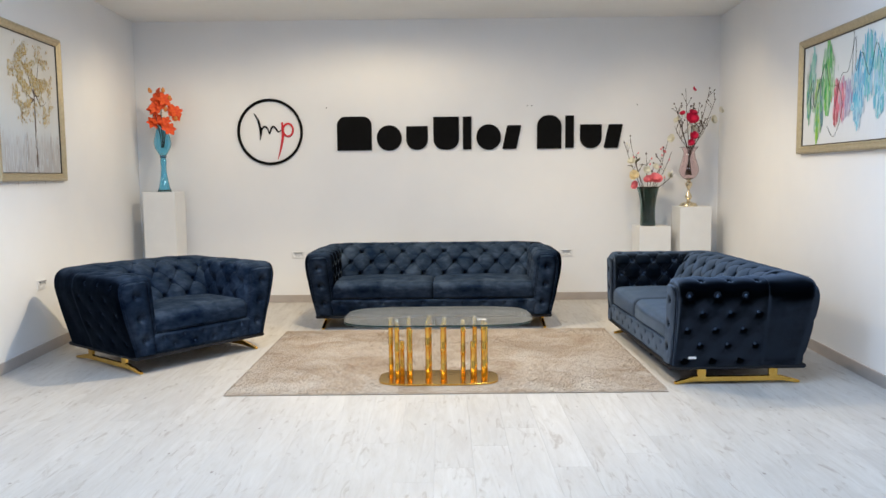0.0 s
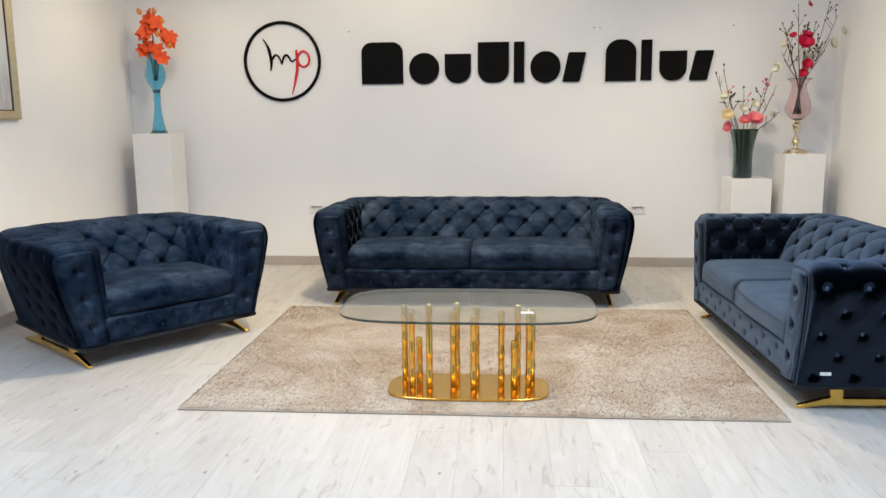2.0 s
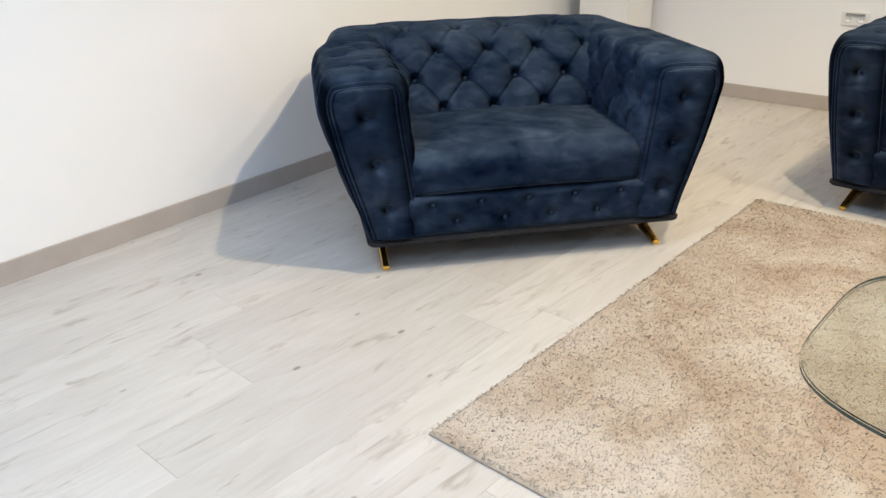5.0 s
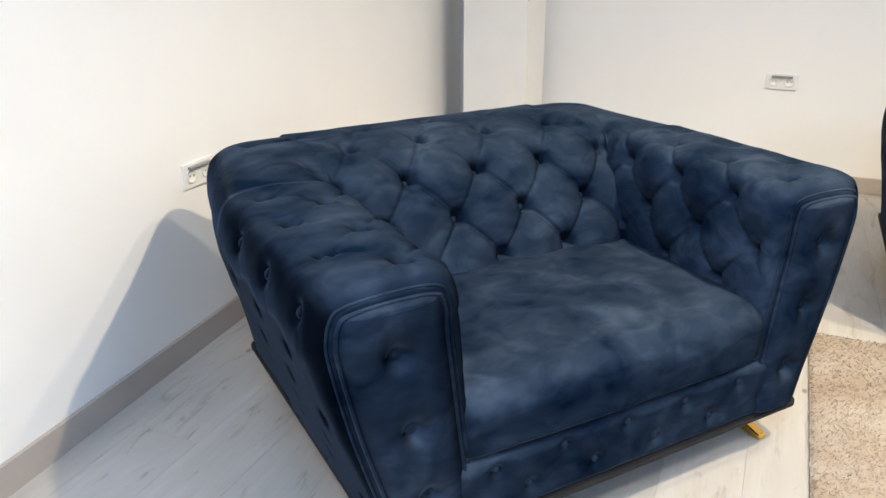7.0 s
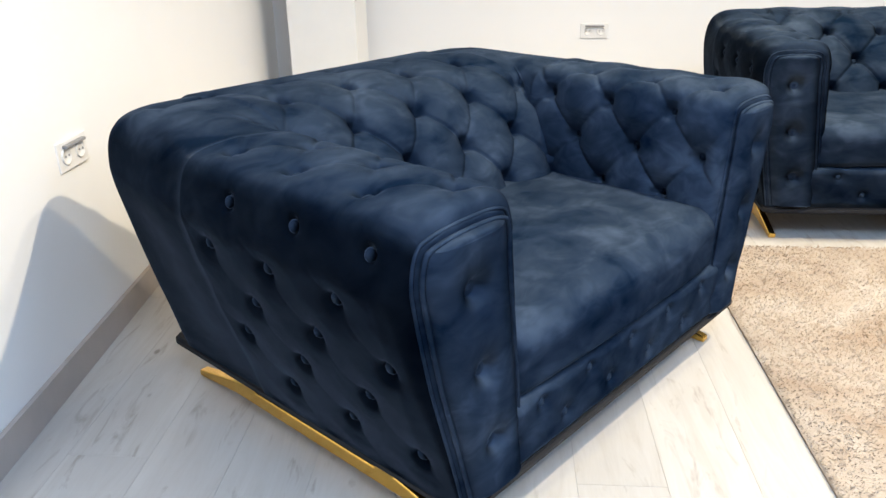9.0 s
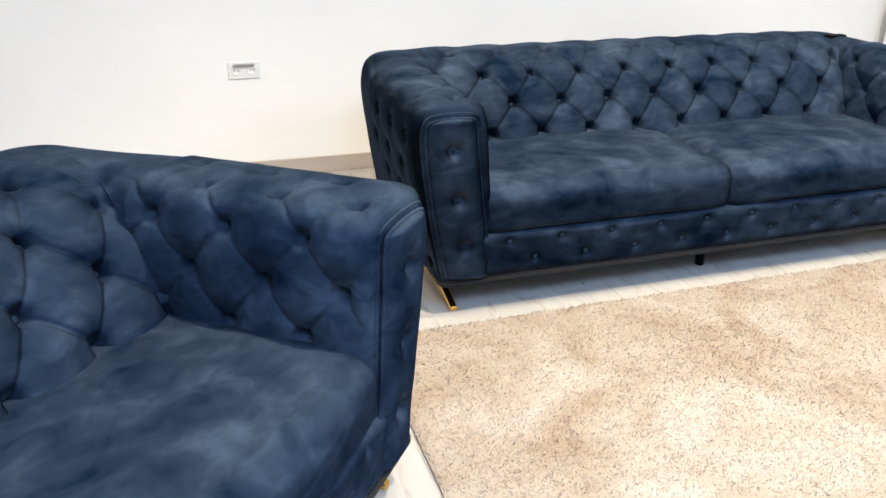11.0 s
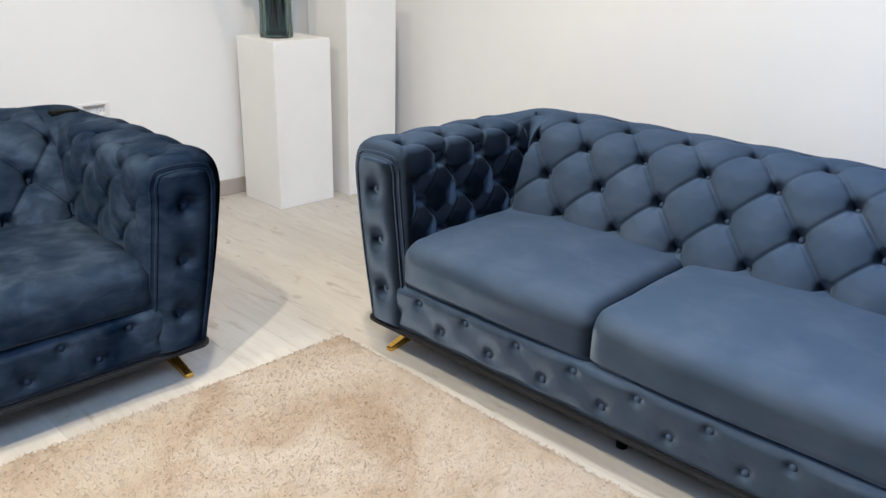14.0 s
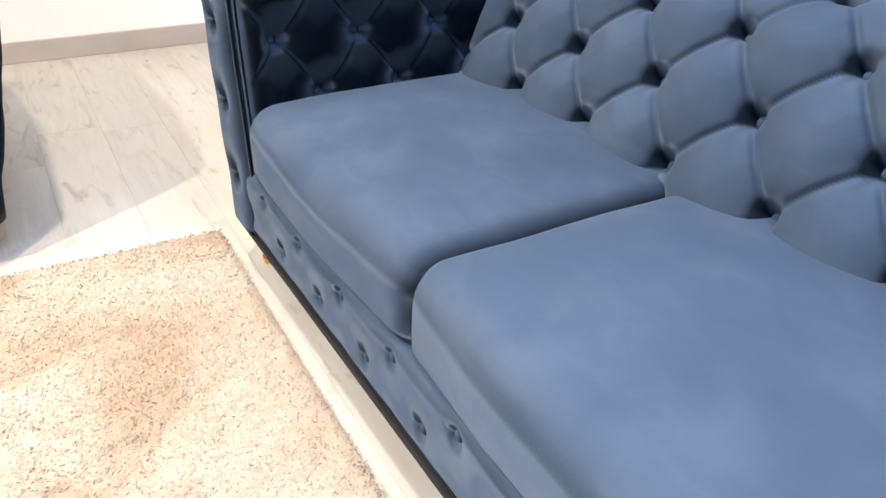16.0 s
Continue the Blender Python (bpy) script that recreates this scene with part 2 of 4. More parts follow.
# ---- mesh helpers ----
def thing(name, m=None, label="", category="", group="", kind=""):
    ob = new(name)
    ob.empty_display_size = 0.1
    if m is not None:
        ob.matrix_world = m
    return tagged(ob, label, category, group, kind)


def mesh(name, verts, faces, mat, smooth=True):
    me = bpy.data.meshes.new(name)
    me.from_pydata([tuple(map(float, v)) for v in verts], [], [tuple(map(int, f)) for f in faces])
    me.materials.append(mat)
    if smooth:
        me.polygons.foreach_set("use_smooth", [True] * len(me.polygons))
    me.update()
    return me


def piece(name, verts, faces, mat, parent=None, smooth=True, label="", m=None):
    ob = new(name, mesh(name, verts, faces, mat, smooth))
    ob.parent = parent
    if m is not None:
        ob.matrix_basis = m
    return tagged(ob, label)


def share(name, me, parent, m, label=""):
    ob = new(name, me)
    ob.parent, ob.matrix_basis = parent, m
    return tagged(ob, label)


def bm_mesh(name, bm, mat, smooth=False):
    me = bpy.data.meshes.new(name)
    bm.to_mesh(me)
    bm.free()
    me.materials.append(mat)
    if smooth:
        me.polygons.foreach_set("use_smooth", [True] * len(me.polygons))
    return me


def part(name, bm, mat, parent=None, label="", smooth=False):
    ob = new(name, bm_mesh(name, bm, mat, smooth))
    ob.parent = parent
    return tagged(ob, label)


def box(x0, y0, z0, x1, y1, z1, bevel=0.0, bm=None, segments=2):
    bm2 = bmesh.new()
    bmesh.ops.create_cube(bm2, size=1)
    for v in bm2.verts:
        v.co = Vector(((x0 + x1) / 2 + v.co.x * (x1 - x0), (y0 + y1) / 2 + v.co.y * (y1 - y0), (z0 + z1) / 2 + v.co.z * (z1 - z0)))
    if bevel:
        bmesh.ops.bevel(bm2, geom=bm2.edges[:], offset=bevel, segments=segments, affect="EDGES", profile=0.5)
    return bm2


def prism(outline, axis, a, b):
    """A bmesh solid from a 2D outline, from a to b along axis (0, 1 or 2)."""
    bm = bmesh.new()

    def at(p, h):
        c = list(p)
        c.insert(axis, h)
        return bm.verts.new(c)
    lo, hi = [at(p, a) for p in outline], [at(p, b) for p in outline]
    bm.faces.new(lo)
    bm.faces.new(hi)
    n = len(outline)
    for i in range(n):
        bm.faces.new((lo[i], lo[(i + 1) % n], hi[(i + 1) % n], hi[i]))
    bmesh.ops.recalc_face_normals(bm, faces=bm.faces[:])
    return bm


def grid_faces(nu, nv, off=0):
    return [(off + i * nv + j, off + (i + 1) * nv + j, off + (i + 1) * nv + j + 1, off + i * nv + j + 1) for i in range(nu - 1) for j in range(nv - 1)]


def tube(points, radius, sides=8, closed=False):
    """Verts and faces of a tube along points; radius: a number or one for each point."""
    pts = [Vector(p) for p in points]
    n = len(pts)
    rad = [float(r) for r in ([radius] * n if isinstance(radius, (int, float)) else radius)]
    verts, faces = [], []
    up = Vector((0.123, 0.456, 0.881)).normalized()
    for i, p in enumerate(pts):
        a = pts[(i - 1) % n] if closed or i > 0 else p
        b = pts[(i + 1) % n] if closed or i < n - 1 else p
        d = (b - a).normalized()
        s = d.cross(up)
        s = s.normalized() if s.length > 1e-4 else d.orthogonal().normalized()
        w = d.cross(s)
        up = s.cross(d).normalized() if s.length else up
        for k in range(sides):
            an = 2 * math.pi * k / sides
            verts.append(p + rad[i] * (math.cos(an) * s + math.sin(an) * w))
    m = n if closed else n - 1
    for i in range(m):
        for k in range(sides):
            a, b = i * sides, ((i + 1) % n) * sides
            faces.append((a + k, a + (k + 1) % sides, b + (k + 1) % sides, b + k))
    if not closed:
        faces.append(tuple(range(sides))[::-1])
        faces.append(tuple((n - 1) * sides + k for k in range(sides)))
    return verts, faces


def joined(*meshes):
    verts, faces = [], []
    for v, f in meshes:
        o = len(verts)
        verts += list(v)
        faces += [tuple(o + i for i in q) for q in f]
    return verts, faces


def lathe(profile, sides=32):
    """profile: (radius, z) from bottom to top."""
    verts, faces = [], []
    for r, z in profile:
        for k in range(sides):
            a = 2 * math.pi * k / sides
            verts.append((r * math.cos(a), r * math.sin(a), z))
    n = len(profile)
    for i in range(n - 1):
        for k in range(sides):
            faces.append((i * sides + k, i * sides + (k + 1) % sides, (i + 1) * sides + (k + 1) % sides, (i + 1) * sides + k))
    faces.append(tuple(range(sides))[::-1])
    faces.append(tuple((n - 1) * sides + k for k in range(sides)))
    return verts, faces


def smooth_curve(points, n):
    """n points along a Catmull-Rom curve through the given ones, evenly spaced."""
    p = np.array(points, float)
    q = np.vstack([2 * p[0] - p[1], p, 2 * p[-1] - p[-2]])
    out = []
    for i in range(1, len(q) - 2):
        for t in np.linspace(0, 1, 24, endpoint=False):
            a, b, c, d = q[i - 1], q[i], q[i + 1], q[i + 2]
            out.append(0.5 * (2 * b + (c - a) * t + (2 * a - 5 * b + 4 * c - d) * t * t + (3 * b - a - 3 * c + d) * t ** 3))
    out.append(p[-1])
    out = np.array(out)
    s = np.concatenate([[0], np.cumsum(np.linalg.norm(np.diff(out, axis=0), axis=1))])
    g = np.linspace(0, s[-1], n)
    return np.stack([np.interp(g, s, out[:, k]) for k in range(out.shape[1])], 1)


# ---- the room ----
BACK, FRONT, HIGH = 10.675, -1.6, 3.14


def left_x(y):
    return -3.49 + (10.675 - y) * 0.052


def right_x(y):
    return 3.01 - (10.675 - y) * 0.05


def wall_piece(name, outline, label):
    ob = part(name, prism(outline, 2, -0.05, HIGH + 0.1), WALL)
    return tagged(ob, label, "wall", kind="structure")


E_ = 0.15
wall_piece("wall_back", [(left_x(BACK), BACK), (right_x(BACK), BACK), (right_x(BACK), BACK + E_), (left_x(BACK), BACK + E_)], "plain white painted wall behind the long sofa")
wall_piece("wall_left", [(left_x(FRONT), FRONT), (left_x(BACK + E_), BACK + E_), (left_x(BACK + E_) - E_, BACK + E_), (left_x(FRONT) - E_, FRONT)], "white painted side wall beside the armchair")
wall_piece("wall_right", [(right_x(FRONT), FRONT), (right_x(BACK + E_), BACK + E_), (right_x(BACK + E_) + E_, BACK + E_), (right_x(FRONT) + E_, FRONT)], "white painted side wall behind the loveseat")
wall_piece("wall_front", [(left_x(FRONT), FRONT - E_), (right_x(FRONT), FRONT - E_), (right_x(FRONT), FRONT), (left_x(FRONT), FRONT)], "plain white wall that closes the showroom")
tagged(part("ceiling", box(-3.7, FRONT - E_, HIGH, 3.4, BACK + E_, HIGH + 0.1), CEILING), "plain white painted ceiling", "ceiling", kind="structure")

SK, SKH = 0.014, 0.085
b_ = part("baseboard_back", box(left_x(BACK) + SK, BACK - SK, 0, right_x(BACK) - SK, BACK - 0.001, SKH, 0.003), SKIRTING)
tagged(b_, "taupe laminate skirting along the back wall", "baseboard", kind="structure")
b_ = part("baseboard_left", prism([(left_x(FRONT) + 0.001, FRONT), (left_x(FRONT) + SK, FRONT), (left_x(BACK) + SK, BACK - 0.001), (left_x(BACK) + 0.001, BACK - 0.001)], 2, 0, SKH), SKIRTING)
tagged(b_, "taupe laminate skirting along the side wall", "baseboard", kind="structure")
b_ = part("baseboard_right", prism([(right_x(FRONT) - 0.001, FRONT), (right_x(BACK) - 0.001, BACK - 0.001), (right_x(BACK) - SK, BACK - 0.001), (right_x(FRONT) - SK, FRONT)], 2, 0, SKH), SKIRTING)
tagged(b_, "taupe laminate skirting along the side wall", "baseboard", kind="structure")


# ---- sofas ----
def tuft(u, v, pu, pv, depth, soft=1.0):
    """Height of deep-buttoned upholstery; buttons sit at u = i pu, v = j pv, every other row shifted by half."""
    a, b = u / pu + v / (2 * pv), u / pu - v / (2 * pv)
    ca, cb = np.abs(np.sin(np.pi * a)), np.abs(np.sin(np.pi * b))
    j = np.round(v / pv)
    best = np.full(np.shape(u), 9.0)
    for dj in (-1, 0, 1):
        jj = j + dj
        sh = np.where(np.mod(jj, 2) == 0, 0.0, 0.5)
        i = np.round(u / pu - sh)
        best = np.minimum(best, np.hypot(u - (i + sh) * pu, v - jj * pv))
    dimple = 0.72 * np.exp(-(best / 0.015) ** 2) + 0.42 * np.exp(-best / 0.034)
    pillow = 0.12 * np.exp(-(ca / 0.10) ** 2) + 0.12 * np.exp(-(cb / 0.10) ** 2) + 0.15 * (1 - ca * cb) ** 1.5
    return -depth * (1.12 * dimple + pillow * soft)


def normals_of(grid):
    du, dv = np.gradient(grid, axis=0), np.gradient(grid, axis=1)
    n = np.cross(du, dv)
    return n / np.maximum(np.linalg.norm(n, axis=2, keepdims=True), 1e-9)


TOP = 0.722
ARM_T, SEAT_D = 0.165, 0.59
BUTTONS = {}


def button_mesh(mat):
    if mat.name not in BUTTONS:
        bm = bmesh.new()
        bmesh.ops.create_uvsphere(bm, u_segments=10, v_segments=6, radius=0.0130)
        for v in bm.verts:
            v.co.z *= 0.7
        BUTTONS[mat.name] = bm_mesh("button", bm, mat, True)
    return BUTTONS[mat.name]


def put_button(parent, p, n):
    q = Vector(n).to_track_quat("Z", "Y").to_matrix().to_4x4()
    share("button", button_mesh(parent.data.materials[0]), parent, Matrix.Translation(Vector(p)) @ q)


def rounded_box(w, d, h, r, n=22, crown=0.0, sag=0.0, wrinkle=0.0, seed=0.0):
    """Verts and faces of a soft cushion, centred in plan, from z = 0 to h."""
    verts, faces, index = [], [], {}
    half = Vector((w / 2, d / 2, h / 2))
    core = Vector((half.x - r, half.y - r, max(half.z - r, 0.0)))

    def add(p):
        key = tuple(round(c, 5) for c in p)
        if key not in index:
            q = Vector((p[0] * half.x, p[1] * half.y, p[2] * half.z))
            c = Vector([max(-core[k], min(core[k], q[k])) for k in range(3)])
            e = q - c
            pos = c + (e.normalized() * r if e.length > 1e-9 else e)
            if p[2] < 0 and max(abs(p[0]), abs(p[1])) > 0.999:      # below its middle the cushion drops straight to the seam
                out = Vector((e.x, e.y, 0)).normalized() * (r - 0.016 * max(0.0, (-q.z - half.z + 0.022) / 0.022) ** 2)
                pos = Vector((c.x + out.x, c.y + out.y, q.z))
            fx, fy = 1 - (q.x / half.x) ** 2, 1 - (q.y / half.y) ** 2
            if p[2] > 0:
                pos.z += crown * max(fx, 0) ** 0.9 * max(fy, 0) ** 0.9 * p[2]
            else:
                pos.z += sag * fx * p[2]
            front = max(0.0, -p[1]) ** 2
            pos.y -= 0.026 * front * max(fx, 0)
            if wrinkle:
                s = noise.noise(Vector((pos.x * 7 + seed, pos.y * 7, pos.z * 7)))
                s += 0.5 * noise.noise(Vector((pos.x * 19 + seed, pos.y * 19, pos.z * 19)))
                pos += pos.normalized() * wrinkle * s
            index[key] = len(verts)
            verts.append((pos.x, pos.y, pos.z + h / 2))
        return index[key]

    ts = [math.sin(math.pi / 2 * (2 * k / n - 1)) for k in range(n + 1)]
    for ax in range(3):
        for sg in (-1, 1):
            for i in range(n):
                for j in range(n):
                    q = []
                    for a, b in ((i, j), (i + 1, j), (i + 1, j + 1), (i, j + 1)):
                        c = [ts[a], ts[b]]
                        c.insert(ax, sg)
                        q.append(add(c))
                    if (sg > 0) == (ax == 1):
                        q = q[::-1]
                    if len(set(q)) == 4:
                        faces.append(q)
    return verts, faces


def sofa_shell(W, D):
    """Plan samples of the arms and back: inner point, outer point, length run and which part."""
    hx, yb, R = W / 2 - ARM_T, SEAT_D - D / 2, 0.085
    step = 0.0042
    rows = []
    n = int((yb + D / 2) / step)
    for i in range(n):
        y = -D / 2 + (yb + D / 2) * i / n
        rows.append(((-hx, y), (-W / 2, y), y - yb, 0))
    corner = [(-W / 2, yb + (D / 2 - R - yb) * k / 14) for k in range(14)]
    corner += [(-W / 2 + R - R * math.cos(a), D / 2 - R + R * math.sin(a)) for a in np.linspace(0, math.pi / 2, 12)]
    corner += [(-W / 2 + R + (hx * -1 + W / 2 - R) * k / 8, D / 2) for k in range(1, 8)]
    for k, o in enumerate(corner):
        rows.append(((-hx, yb), o, 0.0, 1 if k > len(corner) * 0.55 else 0))
    n = int(hx / step)
    for i in range(n + 1):
        x = -hx + hx * i / n
        rows.append(((x, yb), (x, D / 2), x, 1))
    mirror = []
    for (ix, iy), (ox, oy), u, k in rows[-2::-1]:
        mirror.append(((-ix, iy), (-ox, oy), u if k == 0 else -u if u else 0.0, 2 if k == 0 else 1))
    return rows + mirror


def sofa(name, m, W, D, cushions, label, category, group, VELVET, flare=0.0, uneven=0.0):
    root = thing(name, m, label, category, group)
    rows = sofa_shell(W, D)
    nv = 288
    arm = smooth_curve([(-0.030, 0.134), (-0.024, 0.27), (-0.012, 0.45), (-0.002, 0.60), (0.001, 0.652), (0.020, 0.698), (0.056, 0.717), (0.12, TOP), (0.19, 0.716), (0.230, 0.695), (0.250, 0.645), (0.248, 0.57), (0.210, 0.36), (0.155, 0.134)], nv)
    bck = smooth_curve([(-0.160, 0.134), (-0.146, 0.27), (-0.118, 0.42), (-0.036, 0.57), (0.012, 0.64), (0.055, 0.695), (0.14, TOP + 0.012), (0.28, TOP + 0.004), (0.365, 0.69), (0.395, 0.62), (0.392, 0.53), (0.352, 0.34), (0.30, 0.134)], nv)
    for pr_ in (arm, bck):
        pr_[:, 0] += flare * np.clip((pr_[:, 0] - 0.10) / 0.12, 0, 1) * np.clip((pr_[:, 1] - 0.145) / 0.45, 0, 1)
    run = np.concatenate([[0], np.cumsum(np.linalg.norm(np.diff(arm, axis=0), axis=1))])
    grid = np.zeros((len(rows), nv, 3))
    U = np.zeros((len(rows), nv))
    hx, yb = W / 2 - ARM_T, SEAT_D - D / 2
    seg = np.array([r[3] for r in rows])
    for i, ((ix, iy), (ox, oy), u, k) in enumerate(rows):
        d = np.array([ox - ix, oy - iy])
        L = np.linalg.norm(d)
        d /= L
        f = abs(d[1]) ** 1.2                      # 0 on the arms, 1 on the back
        pr = arm * (1 - f) + bck * f
        base = ARM_T * (1 - f) + 0.31 * f
        w = np.clip(pr[:, 0] / base, 0, 1)
        s = pr[:, 0] + (L - base) * w
        if abs(ix) >= hx - 1e-6 and iy >= yb - 1e-6:
            s = np.where(pr[:, 0] < 0, pr[:, 0] * 0.9, s)
        grid[i, :, 0] = ix + d[0] * s
        grid[i, :, 1] = iy + d[1] * s
        grid[i, :, 2] = pr[:, 1]
        U[i, :] = u
    nrm = normals_of(grid)
    if np.mean(nrm[5, :10, 0]) < 0:
        nrm = -nrm
    pu_arm, pv = 0.185, 0.112
    nb = max(3, round(2 * hx / 0.205))
    pu_back = 2 * hx / nb
    v0 = run[np.argmin(np.abs(arm[:nv * 5 // 12, 1] - 0.445))]
    V = np.tile(run - v0, (len(rows), 1))
    pu = np.where(seg[:, None] == 1, pu_back, pu_arm) * np.ones_like(V)
    shift = np.where(seg[:, None] == 1, pu_back * (0.5 if nb % 2 else 0.0), 0.06)
    corner = np.array([abs(r[0][0]) >= hx - 1e-6 and r[0][1] >= yb - 1e-6 for r in rows])
    k_top = int(np.argmax(arm[:, 1]))
    flat = np.interp(run, [0, run[int(k_top * 0.78)], run[k_top], run[int(k_top * 1.2)], run[-1]], [1.0, 1.0, 0.42, 0.12, 0.10])[None, :] * np.ones_like(V)
    h = tuft(U + shift, V, pu, pv, 0.048, flat)
    dist_front = np.array([r[0][1] + D / 2 for r in rows])
    edge = np.where(seg != 1, np.clip(dist_front / 0.05, 0, 1), 1.0)
    fade = np.clip((run - 0.16) / 0.04, 0, 1) * np.clip((run[-1] - run) / 0.05, 0, 1)
    # round the corner itself only soft folds remain
    soft = np.where(corner, 0.25, 1.0)
    calm = np.interp(run, [0, run[int(k_top * 0.85)], run[int(k_top * 1.2)], run[-1]], [1.0, 1.0, 0.6, 0.55])
    h = h * calm[None, :] * edge[:, None] * fade[None, :] * soft[:, None] - 0.010 * (1 - soft[:, None])
    puff = grid + nrm * (h + 0.012 * edge[:, None])[:, :, None]
    # the arms' front edges are rounded, more so towards the top
    rad = 0.005 + 0.024 * np.clip((arm[:, 1] - 0.14) / 0.45, 0, 1)
    away = np.clip(1 - dist_front[:, None] / rad[None, :], 0, 1)
    rounding = rad[None, :] * (1 - np.sqrt(1 - away ** 2)) * (seg != 1)[:, None]
    puff -= nrm * rounding[:, :, None]
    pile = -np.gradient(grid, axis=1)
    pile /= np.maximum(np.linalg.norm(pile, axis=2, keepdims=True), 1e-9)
    names = {0: "arm", 1: "backrest", 2: "arm"}
    made = {}
    for k in (0, 1, 2):
        idx = np.where(seg == k)[0]
        lo, hi = idx[0], min(idx[-1] + 1, len(rows) - 1)
        sub = puff[lo:hi + 1]
        fc = grid_faces(sub.shape[0], nv)
        fc = [f[::-1] for f in fc]
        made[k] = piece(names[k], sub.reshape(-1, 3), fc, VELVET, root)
        # direction down the inside, up the outside; the velvet's colour is shaded by it
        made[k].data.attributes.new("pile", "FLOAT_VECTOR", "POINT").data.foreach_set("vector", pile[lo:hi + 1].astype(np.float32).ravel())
    # buttons, on the lattice of the tufting
    for i0, (k, pk) in enumerate(((0, pu_arm), (1, pu_back), (2, pu_arm))):
        idx = np.where((seg == k) & ~corner)[0]
        for j in range(0, 12):
            v = j * pv
            jv = int(np.argmin(np.abs(run - v0 - v)))
            if run[-1] - run[jv] < 0.07:
                continue
            uu = U[idx, jv] + shift[idx, 0]
            off = 0.0 if j % 2 == 0 else 0.5
            for i in range(-12, 13):
                want = (i + off) * pk
                if want < uu.min() + 0.02 or want > uu.max() - 0.02:
                    continue
                if k != 1 and (want - 0.06 + yb + D / 2) < 0.06:
                    continue
                ii = idx[int(np.argmin(np.abs(uu - want)))]
                if k == 1 and jv > nv * 0.62:
                    continue
                put_button(made[k], puff[ii, jv] + nrm[ii, jv] * 0.018, nrm[ii, jv])
    # arm fronts: a soft border and a buttoned panel edged with piping
    for side in (-1, 1):
        half = nv // 2
        nc = 31
        tang = np.gradient(arm, axis=0)
        tang /= np.linalg.norm(tang, axis=1)[:, None]
        inward = np.stack([tang[:, 1], -tang[:, 0]], 1)
        prof = [(side * (hx + p[0]), p[1]) for p in arm + inward * (rad[:, None] - 0.001)]
        inset = arm + inward * (rad[:, None] + 0.013)
        middle = {bz: 0.5 * (np.interp(bz, inset[:half, 1], inset[:half, 0]) + np.interp(bz, inset[half:, 1][::-1], inset[half:, 0][::-1])) for bz in (0.250, 0.413, 0.577)}
        for which in ("border", "front_panel"):
            vs = np.zeros((half, nc, 3))
            for r in range(half):
                a, b = np.array(prof[r]), np.array(prof[nv - 1 - r])
                for c in range(nc):
                    p = a + (b - a) * c / (nc - 1)
                    q = abs(2 * c / (nc - 1) - 1)
                    t = r / (half - 1)
                    rim = max(q, t ** 3)
                    y = -D / 2
                    if which == "border":
                        y -= 0.006 * (1 - rim ** 6)
                        z = max(p[1], 0.134)
                        vs[r, c] = (p[0], y, z)
                    else:
                        p = inset[r] + (inset[nv - 1 - r] - inset[r]) * c / (nc - 1)
                        px, pz = side * (hx + p[0]), max(p[1], 0.145)
                        rim = max(q, t ** 6)
                        y -= 0.007 + 0.026 * (1 - rim ** 4)
                        for bz in (0.250, 0.413, 0.577):
                            cx = side * (hx + middle[bz])
                            dd = math.hypot(px - cx, pz - bz)
                            y += 0.026 * math.exp(-(dd / 0.018) ** 2) + 0.020 * math.exp(-dd / 0.030)
                        vs[r, c] = (px, y, pz)
            if which == "border":
                seam = [vs[r, 0] for r in range(0, half, 2)] + [vs[r, nc - 1] for r in range(half - 2, -1, -2)]
            else:
                rimline = [vs[r, 0] for r in range(0, half, 2)] + [vs[r, nc - 1] for r in range(half - 2, -1, -2)]
            fc = grid_faces(half, nc)
            if side > 0:
                fc = [f[::-1] for f in fc]
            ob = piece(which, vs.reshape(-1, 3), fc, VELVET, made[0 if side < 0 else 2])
        pv_, pf_ = tube([Vector(p) - Vector((0, 0.004, 0)) for p in rimline], 0.0050, 6)
        piece("piping", pv_, pf_, VELVET, made[0 if side < 0 else 2])
        pv_, pf_ = tube([Vector(p) - Vector((0, 0.001, 0)) for p in seam], 0.0038, 6)
        piece("edge_piping", pv_, pf_, VELVET, made[0 if side < 0 else 2])
        for bz in (0.250, 0.413, 0.577):
            put_button(made[0 if side < 0 else 2], (side * (hx + middle[bz]), -D / 2 + 0.002, bz), (0, -1, 0))
    # front rail with two staggered rows of buttons
    rw = 2 * hx + 0.03
    nx, nz = int(rw / 0.0055), 32
    X, Z = np.meshgrid(np.linspace(-rw / 2, rw / 2, nx), np.linspace(0.134, 0.284, nz), indexing="ij")
    count = max(4, round(rw / 0.185))
    pr_ = rw / count
    hh = tuft(X + pr_ * (0.5 if count % 2 else 0), Z - 0.185, pr_, 0.066, 0.012, 0.12)
    ez = np.clip(np.minimum(Z - 0.134, 0.284 - Z) / 0.02, 0, 1)
    Y = -D / 2 - 0.004 - 0.018 * np.sqrt(ez) - hh * ez
    front = np.stack([X, Y, Z], 2)
    top = np.stack([X[:, -1], np.full(nx, yb + 0.05), Z[:, -1]], 1)[:, None, :]
    front = np.concatenate([front, top], 1)
    rail = piece("front_rail", front.reshape(-1, 3), grid_faces(nx, nz + 1), VELVET, root)
    for j, bz in enumerate((0.185, 0.251)):
        for i in range(-12, 13):
            x = (i + (0.5 if j else 0.0)) * pr_ - pr_ * (0.5 if count % 2 else 0)
            if abs(x) < rw / 2 - 0.05:
                put_button(rail, (x, -D / 2 - 0.006, bz), (0, -1, 0))
    # seat cushions
    x = -hx - 0.0075
